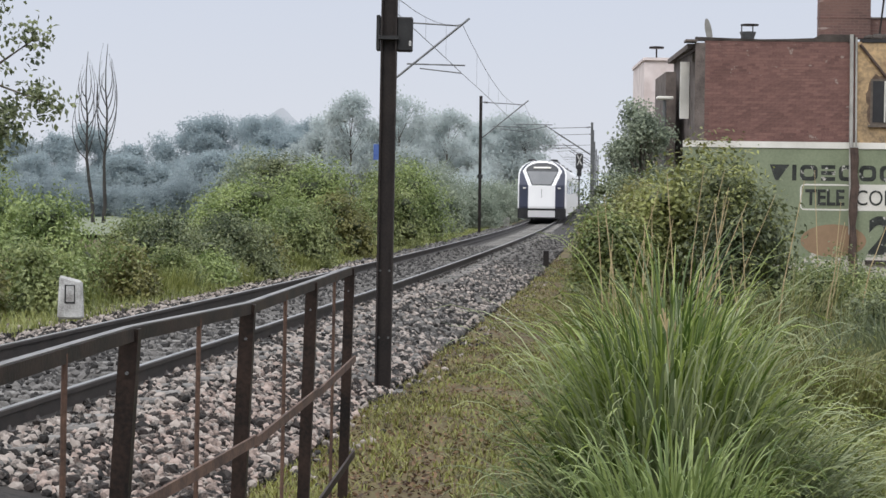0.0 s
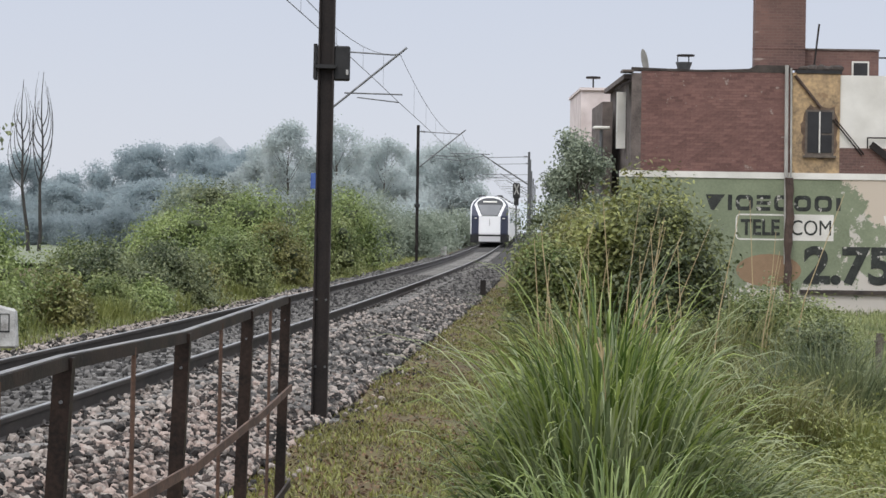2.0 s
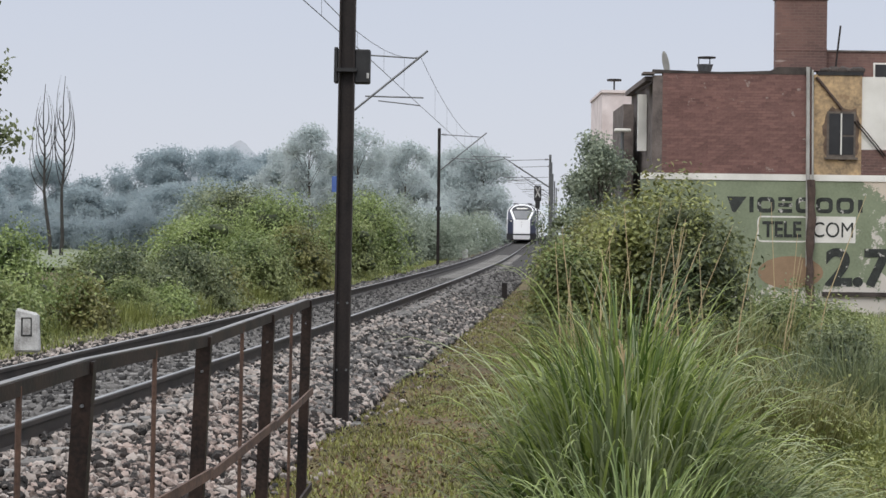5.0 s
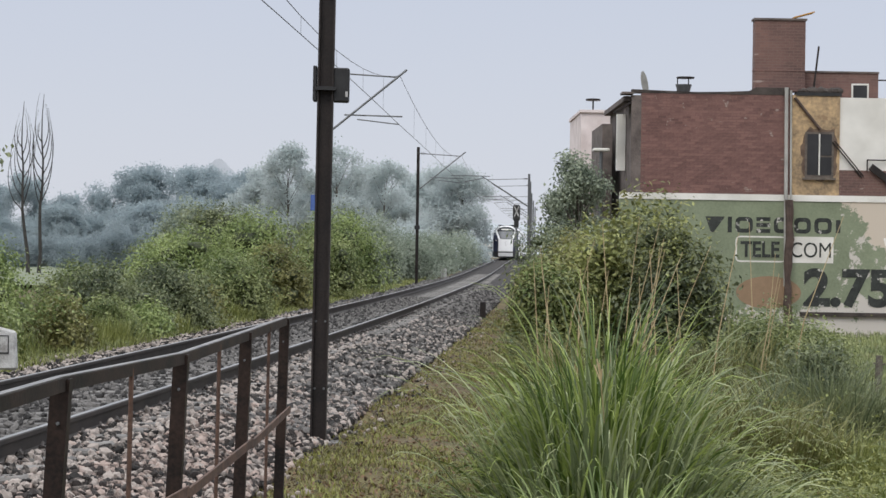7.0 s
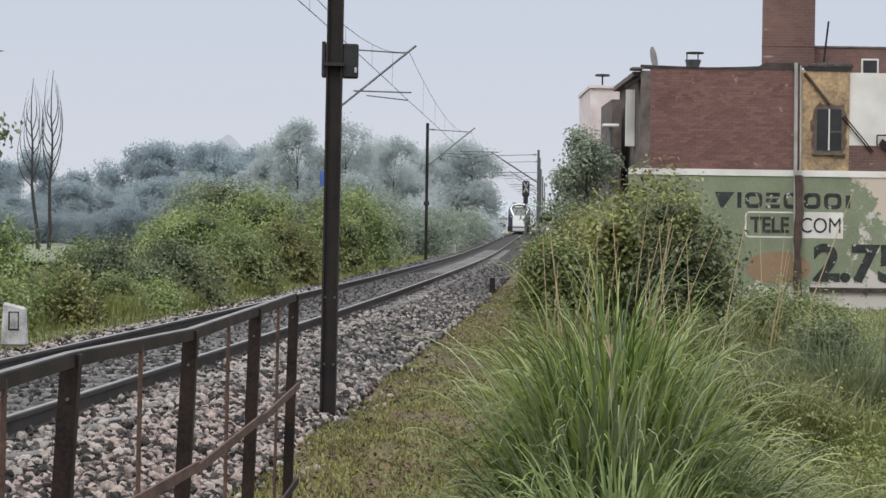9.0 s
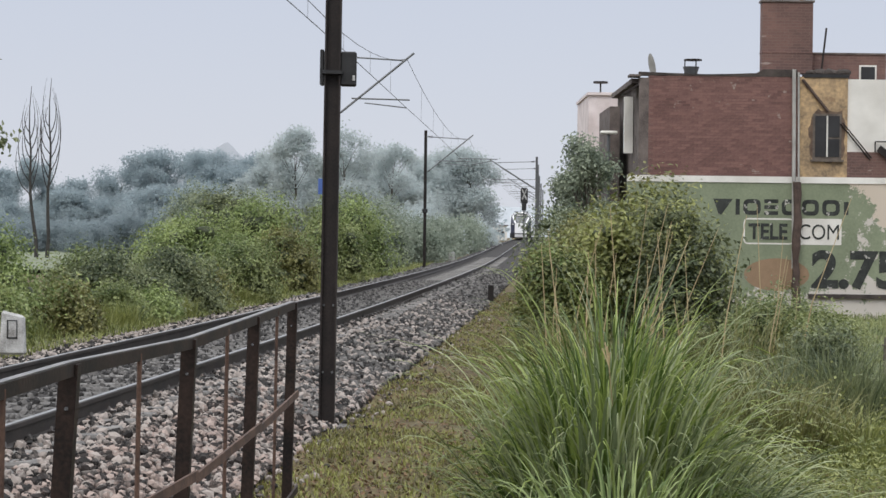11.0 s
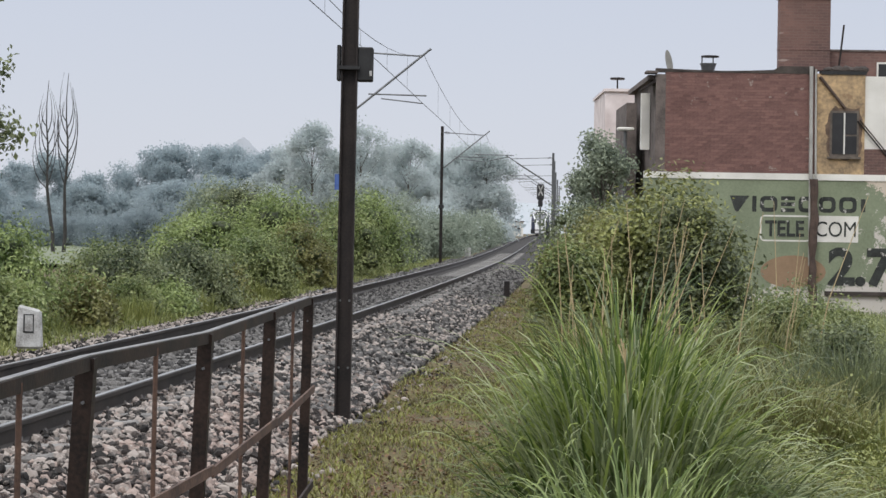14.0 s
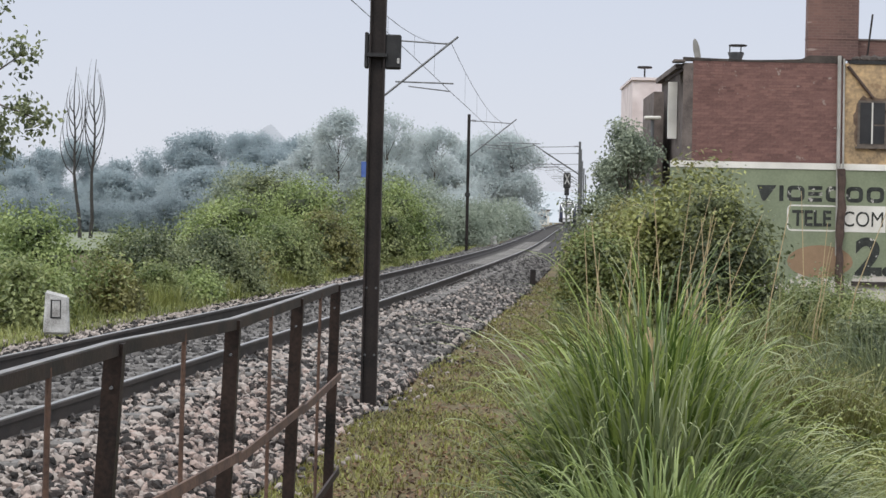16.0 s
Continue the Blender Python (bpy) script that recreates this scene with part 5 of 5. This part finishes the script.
def tufts(root, k, x, y, r, n, length, width, m, seg, rise_, curl):
    """A clump is several tufts; the middle ones stand highest."""
    for i in range(k):
        a, q = 2 * math.pi * i / max(k - 1, 1), (0.0 if i == 0 else r * 0.55)
        f = ring_place(x + q * math.cos(a), y + q * math.sin(a), r * 0.62)
        ob = blades(n // k, f, length * (1.0 if i == 0 else 0.9), width, m, "tuft", "", seg, root, rise_, curl)
        ob["kind"] = "stuff"


def dome(root, x, y, r, n, length, width, m, lean, hook, face=None):
    """One tuft whose blades lean outwards the more, the further from its middle they stand; face turns them one way."""
    def place(k):
        a, q = rng.uniform(0, 2 * math.pi, k), np.sqrt(rng.uniform(0, 1, k)) * r
        b = np.stack([x + q * np.cos(a), y + q * np.sin(a) * 0.8, np.zeros(k)], 1)
        b[:, 2] = [ground_z(u, v) - 0.02 for u, v in b[:, :2]]
        d = a + rng.normal(size=k) * 0.35 if face is None else face + rng.normal(size=k) * 0.6
        return b, np.stack([np.cos(d), np.sin(d), np.zeros(k)], 1), (1 - 0.2 * (q / r)) * rng.uniform(0.55, 1.05, k)
    ob = blades(n, place, length, width, m, "tuft", "", 14, root, lean, (1.0, 2.9), hook)
    ob["kind"] = "stuff"


big = empty("grass_clump", Matrix(), "large arching clump of tall cane grass", "grass", "grass clumps")
dome(big, 0.98, 11.6, 0.30, 820, 2.05, 0.022, L_GRASS, (0.0, 0.22), 5.5)
dome(big, 0.98, 11.6, 0.40, 720, 1.85, 0.023, L_GRASS, (0.10, 0.42), 5.0)
dome(big, 1.00, 11.5, 0.48, 520, 1.6, 0.022, L_GRASS, (0.30, 0.70), 4.2)
dome(big, 0.98, 11.4, 0.42, 620, 2.0, 0.021, L_PALEBLADE, (0.02, 0.55), 5.0)
dome(big, 1.35, 11.5, 0.42, 460, 1.45, 0.018, L_PALEBLADE, (0.35, 0.85), 3.5, 0.0)
dome(big, 0.66, 11.3, 0.30, 170, 1.35, 0.018, L_PALEBLADE, (0.35, 0.85), 3.5, math.pi)
dome(big, 0.92, 10.15, 0.36, 700, 1.12, 0.019, L_BRIGHT, (0.0, 0.35), 4.5)
sh = bmesh.new()
for k, (dx, top) in enumerate(((-0.035, 0.83), (-0.022, 0.86), (-0.010, 0.84), (0.004, 0.81))):
    bar(sh, (0.925, 10.75, 0.56), (0.905, 10.75, 0.76), 0.0025, 0.003, 5)
    bar(sh, (0.905, 10.75, 0.76), (0.905 + dx, 10.75, top + 0.02), 0.003, 0.004, 5)
part("seed_head", sh, M_DRYSTEM, big, "straw-coloured seed head")
G1, G2, G3 = "clump of tall green grass beside the path", "clump of fine olive grass", "clump of fine green grass"
for x, y, r, n, length, m, lab in (
    (1.95, 12.6, 0.4, 500, 0.8, L_WEED, G3), (2.75, 17.5, 0.6, 1500, 1.05, L_OLIVE, G2), (3.5, 17.5, 0.5, 800, 0.7, L_WEED, G3),
    (3.1, 22.0, 0.8, 1600, 1.5, L_OLIVE, G2), (2.0, 21.0, 0.7, 1300, 1.3, L_GRASS, G1), (1.55, 18.0, 0.5, 900, 1.1, L_OLIVE, G2),
    (4.1, 25.2, 0.7, 1200, 1.15, L_WEED, G3), (1.6, 26.0, 0.6, 900, 1.2, L_OLIVE, G2), (2.3, 11.6, 0.35, 350, 0.4, L_WEED, G3),
    (1.55, 10.5, 0.35, 400, 0.5, L_BRIGHT, G3), (0.15, 12.6, 0.16, 60, 0.42, L_BRIGHT, G3), (0.35, 10.6, 0.12, 50, 0.38, L_BRIGHT, G3), (3.75, 19.6, 0.7, 2400, 1.25, L_DARK, G2),
):
    clump(x, y, r, n, length, 0.014, m, lab)
for x, y in ((-6.3, 38.5), (-5.5, 46), (-5.2, 50), (-7.0, 36), (-4.6, 61), (-7.6, 33.0), (-4.1, 70), (-5.95, 41), (-4.9, 55)):
    clump(x, y, 0.55, 520, 0.75, 0.016, L_WEED, "tuft of pale green grass at the ballast's edge", (0.02, 0.4), (0.2, 1.2), 4)

# dry canes
for k in range(30):
    y = rng.uniform(19, 27)
    x = rng.uniform(1.25, 3.9) * y / 23
    h = rng.uniform(1.3, 2.35)
    s = empty("dry_cane", Matrix.Translation((x, y, ground_z(x, y))), "tall straw-coloured dry cane stalk", "cane", "dry canes in the grass")
    bm = bmesh.new()
    a, b = rng.normal() * 0.10 + 0.06, rng.normal() * 0.05
    bar(bm, (0, 0, 0), (a * h * 0.5, b, h * 0.55), 0.007, 0.006, 5)
    bar(bm, (a * h * 0.5, b, h * 0.55), (a * h * 1.25, b * 2, h), 0.006, 0.003, 5)
    part("stalk", bm, M_DRYSTEM, s)


# short turf on the path and verge, thin where the soil shows
def flat_ways(n):
    d = rng.uniform(0, 2 * math.pi, n)
    return np.stack([np.cos(d), np.sin(d), np.zeros(n)], 1)


def path_spots(n, bare):
    y = 9 + 62 * rng.uniform(0, 1, n) ** 2.0
    lo = np.array([line_x(v) + 2.55 + 0.3 * noise.noise((v * 0.9, 1.0, 0.0)) for v in y])
    x = lo + (np.minimum(y * 0.17, 7) + 0.6 - lo) * rng.uniform(0, 1, n)
    keep = np.array([noise.noise((a * 1.1, b * 0.45, 3.0)) + 0.5 * noise.noise((a * 4, b * 1.6, 5.0)) + rng.uniform(-0.3, 0.3) > bare for a, b in zip(x, y)])
    x, y = x[keep], y[keep]
    return np.stack([x, y, [ground_z(u, v) - 0.004 for u, v in zip(x, y)]], 1)


def turf_place(n):
    b = path_spots(n * 2, -0.05)[:n]
    while len(b) < n:
        b = np.concatenate([b, path_spots(n, -0.05)])[:n]
    return b, flat_ways(n), np.ones(n)


def left_turf(n):
    y = 20 + 130 * rng.uniform(0, 1, n) ** 1.4
    x = np.array([line_x(v) - 3.1 for v in y]) - rng.uniform(0, 1, n) ** 1.5 * 6
    b = np.stack([x, y, [ground_z(u, v) - 0.004 for u, v in zip(x, y)]], 1)
    return b, flat_ways(n), np.ones(n)


tagged(blades(34000, left_turf, 0.26, 0.018, L_WEED, "verge_grass", "", 3), "rough green grass along the far verge", "grass", kind="stuff")
def yard_turf(n):
    y = 26 + 35 * rng.uniform(0, 1, n)
    x = 3.0 + rng.uniform(0, 1, n) * (y * 0.16 + 1.0)
    b = np.stack([x, y, [ground_z(u, v) - 0.004 for u, v in zip(x, y)]], 1)
    return b, flat_ways(n), np.where(y > 57, 0.9, 0.8)


tagged(blades(26000, yard_turf, 0.30, 0.02, L_BUSH, "yard_grass", "", 3), "rough grass on the plot before the house", "grass", kind="stuff")
tagged(blades(110000, turf_place, 0.075, 0.013, L_SHORT, "turf", "", 2, None, (0.1, 0.9), (0.2, 1.4)), "short mossy yellow-green turf on the path", "grass", kind="stuff")
M_LITTER = leaf_mat("dead_leaf_litter", (0.055, 0.032, 0.018), (0.20, 0.13, 0.065), 0.7, 0.1, 0.8)
c = path_spots(60000, -0.6)
c[:, 2] += 0.012
nr = rng.normal(size=c.shape) * 0.35 + np.array([0, 0, 1.0])
nr /= np.linalg.norm(nr, axis=1)[:, None]
v, f = leaf_quads(c, nr, 0.05, 0.028)
tagged(foliage("leaf_litter", v, f, M_LITTER, None), "brown dead leaves and crumbs on damp soil", "litter", kind="stuff")


def weed_place(n):
    y = rng.uniform(9.5, 27, n)
    x = y * 0.135 + rng.uniform(0.0, 1.0, n) * (y * 0.10 + 0.6)
    return x, y


x, y = weed_place(52000)
c = np.stack([x, y, [ground_z(a, b) for a, b in zip(x, y)]], 1)
c[:, 2] += np.abs(rng.normal(size=len(c))) * 0.24 * np.array([0.6 + max(0, noise.noise((a * 1.3, b * 1.3, 9.0))) * 2 for a, b in zip(x, y)])
nr = rng.normal(size=c.shape) * 0.5 + np.array([0, 0, 1.0])
nr /= np.linalg.norm(nr, axis=1)[:, None]
v, f = leaf_quads(c, nr, 0.045, 0.02)
tagged(foliage("weeds", v, f, L_WEED, None), "low bright green weeds beside the path", "weeds", kind="stuff")

# ---------------------------------------------------------------- ballast stones
ICO = bmesh.new()
bmesh.ops.create_icosphere(ICO, subdivisions=1, radius=1.0)
IV = np.array([v.co for v in ICO.verts])
IF = np.array([[v.index for v in f_.verts] for f_ in ICO.faces])
ICO.free()


def bed_z(o):
    return np.interp(o, [-3.8, -2.45, -1.75, -0.9, 0.9, 1.55, 2.45, 2.8], [-0.46, -0.42, -0.20, -0.185, -0.185, -0.22, -0.42, -0.46])


def stone_spots(n, y0, y1, o0, o1, power=1.0):
    y = y0 + (y1 - y0) * rng.uniform(0, 1, n) ** power
    o = rng.uniform(o0, o1, n)
    p = np.array([beside(a, b, 0.0) for a, b in zip(y, o)])
    p[:, 2] += bed_z(o)
    return p


def stone_verts(k, size):
    q = IV[None] * (1 + rng.normal(size=(k, len(IV), 1)) * 0.16)
    q = q * rng.uniform(0.55, 1.25, (k, 1, 3)) * (size * rng.uniform(0.6, 1.35, k))[:, None, None]
    a = rng.uniform(0, 2 * math.pi, (k, 3))
    for ax in range(3):
        i, j = [(0, 1), (1, 2), (0, 2)][ax]
        ca, sa = np.cos(a[:, ax])[:, None], np.sin(a[:, ax])[:, None]
        qi, qj = q[:, :, i] * ca - q[:, :, j] * sa, q[:, :, i] * sa + q[:, :, j] * ca
        q[:, :, i], q[:, :, j] = qi, qj
    return q


def stones(p, size, m, label):
    k = len(p)
    q = stone_verts(k, size) + p[:, None]
    q[:, :, 2] += (size * rng.uniform(-0.25, 0.75, k))[:, None]
    fs = (IF[None] + (np.arange(k) * len(IV))[:, None, None]).reshape(-1, 3)
    tagged(mesh_part("ballast_stones", q.reshape(-1, 3), fs, m), label, "stones", kind="stuff")


stones(stone_spots(3800, 12, 25, 0.93, 2.62), 0.037, M_STONE, "grey and buff broken ballast stones on the shoulder")
stones(stone_spots(5600, 12, 26, 0.93, 2.62), 0.036, M_STONE_RED, "pinkish broken ballast stones on the shoulder")
stones(stone_spots(3800, 22, 60, 0.93, 2.58, 1.3), 0.046, M_STONE, "grey and buff broken ballast stones on the shoulder")
stones(stone_spots(5600, 21, 62, 0.93, 2.60, 1.3), 0.046, M_STONE_GREY, "dark grey broken ballast stones on the shoulder")
stones(stone_spots(3500, 55, 110, 0.93, 2.55, 1.2), 0.06, M_STONE_GREY, "grey ballast stones on the shoulder")
stones(stone_spots(11500, 14, 70, -3.75, -0.95, 1.3), 0.045, M_STONE, "grey and buff ballast stones beyond the track")
stones(stone_spots(6000, 12, 75, -0.8, 0.8, 1.3), 0.038, M_STONE_GREY, "oil-darkened grey stones between the rails")
on_ends = stone_spots(2000, 12, 40, 0.95, 1.5, 1.3)
on_ends[:, 2] += 0.035
stones(on_ends, 0.036, M_STONE, "grey and buff ballast stones heaped over the sleeper ends")
stones(stone_spots(400, 14, 60, 2.45, 3.0, 1.3), 0.03, M_STONE, "stray ballast stones at the edge of the turf")
stones(stone_spots(3600, 60, 135, -3.5, -0.95, 1.2), 0.06, M_STONE_GREY, "grey ballast stones beyond the track")
# the nearest stones, one by one
shoulder = empty("ballast_shoulder", Matrix(), "loose pinkish ballast stones lying on the shoulder", "ballast", kind="structure")
kinds = []
for q in stone_verts(8, 0.037):
    me = bpy.data.meshes.new("stone")
    me.from_pydata(q, [], IF)
    me.materials.append(M_STONE_RED)
    kinds.append(me)
for i, p in enumerate(stone_spots(300, 13, 19, 1.0, 2.6)):
    s = new("stone", kinds[i % 8])
    s.parent = shoulder
    s.matrix_basis = Matrix.Translation(p + np.array([0, 0, 0.03])) @ pose(0, 0, 0, 0, 0, float(rng.uniform(0, 360)))


# bricks of the upper wall, a little proud of their joints
M_BRICKS = mat("old_red_brick", (0.15, 0.082, 0.073), (0.25, 0.137, 0.119), 1.3, 0.95, 0.4, obj_random=0.22, fine=26)
M_BRICKS_REST = mat("old_red_brickwork", (0.15, 0.082, 0.073), (0.25, 0.137, 0.119), 1.3, 0.95, 0.4, island=0.22, fine=26)
flaked(M_BRICKS_REST, 4.0, 0.64, (0.34, 0.27, 0.24))
bshape = []
for q in range(4):
    bm = bmesh.new()
    box(bm, (0, 0, 0), (0.222, 0.02 + 0.004 * q, 0.068))
    for v in bm.verts:
        v.co.x += rng.normal() * 0.003
        v.co.z += rng.normal() * 0.002
    me = bpy.data.meshes.new("brick")
    bm.to_mesh(me)
    bm.free()
    me.materials.append(M_BRICKS)
    bshape.append(me)
count, rest_v, rest_f = 0, [], []
for j in range(35):
    z = 3.262 + j * 0.082
    for i in range(18):
        x = 6.31 + i * 0.236 + (0.118 if j % 2 else 0.0)
        if x > 10.30:
            continue
        me = bshape[int(rng.integers(4))]
        if 3 <= j < 21 and count < 300:
            o = new("brick", me)
            o.parent = brick_wall
            o.matrix_basis = Matrix.Translation((x, FY + 0.003 + rng.uniform(0, 0.004), z))
            count += 1
        else:
            k = len(rest_v)
            rest_v += [Vector((x, FY + 0.004, z)) + v.co for v in me.vertices]
            rest_f += [[k + n_ for n_ in pl.vertices] for pl in me.polygons]
mesh_part("brickwork", rest_v, rest_f, M_BRICKS_REST, brick_wall)["kind"] = "stuff"


# ---------------------------------------------------------------- movement
def on_line(y):
    a, b = beside(y - 1, 0), beside(y + 1, 0)
    d = b - a
    return Matrix.Translation(beside(y, 0, 0.0)) @ pose(0, 0, 0, math.degrees(math.atan2(d.z, d.xy.length)), 0, math.degrees(math.atan2(d.y, d.x)) - 90)


def motions():
    for ob, ahead in [(train, 0.0), *more]:
        walk(ob, [(t, on_line(y + ahead)) for t, y in ((0, 143), (2, 178), (4, 213), (6, 247), (8, 279), (10, 308), (12, 335), (14, 361), (16, 386))])


motions()
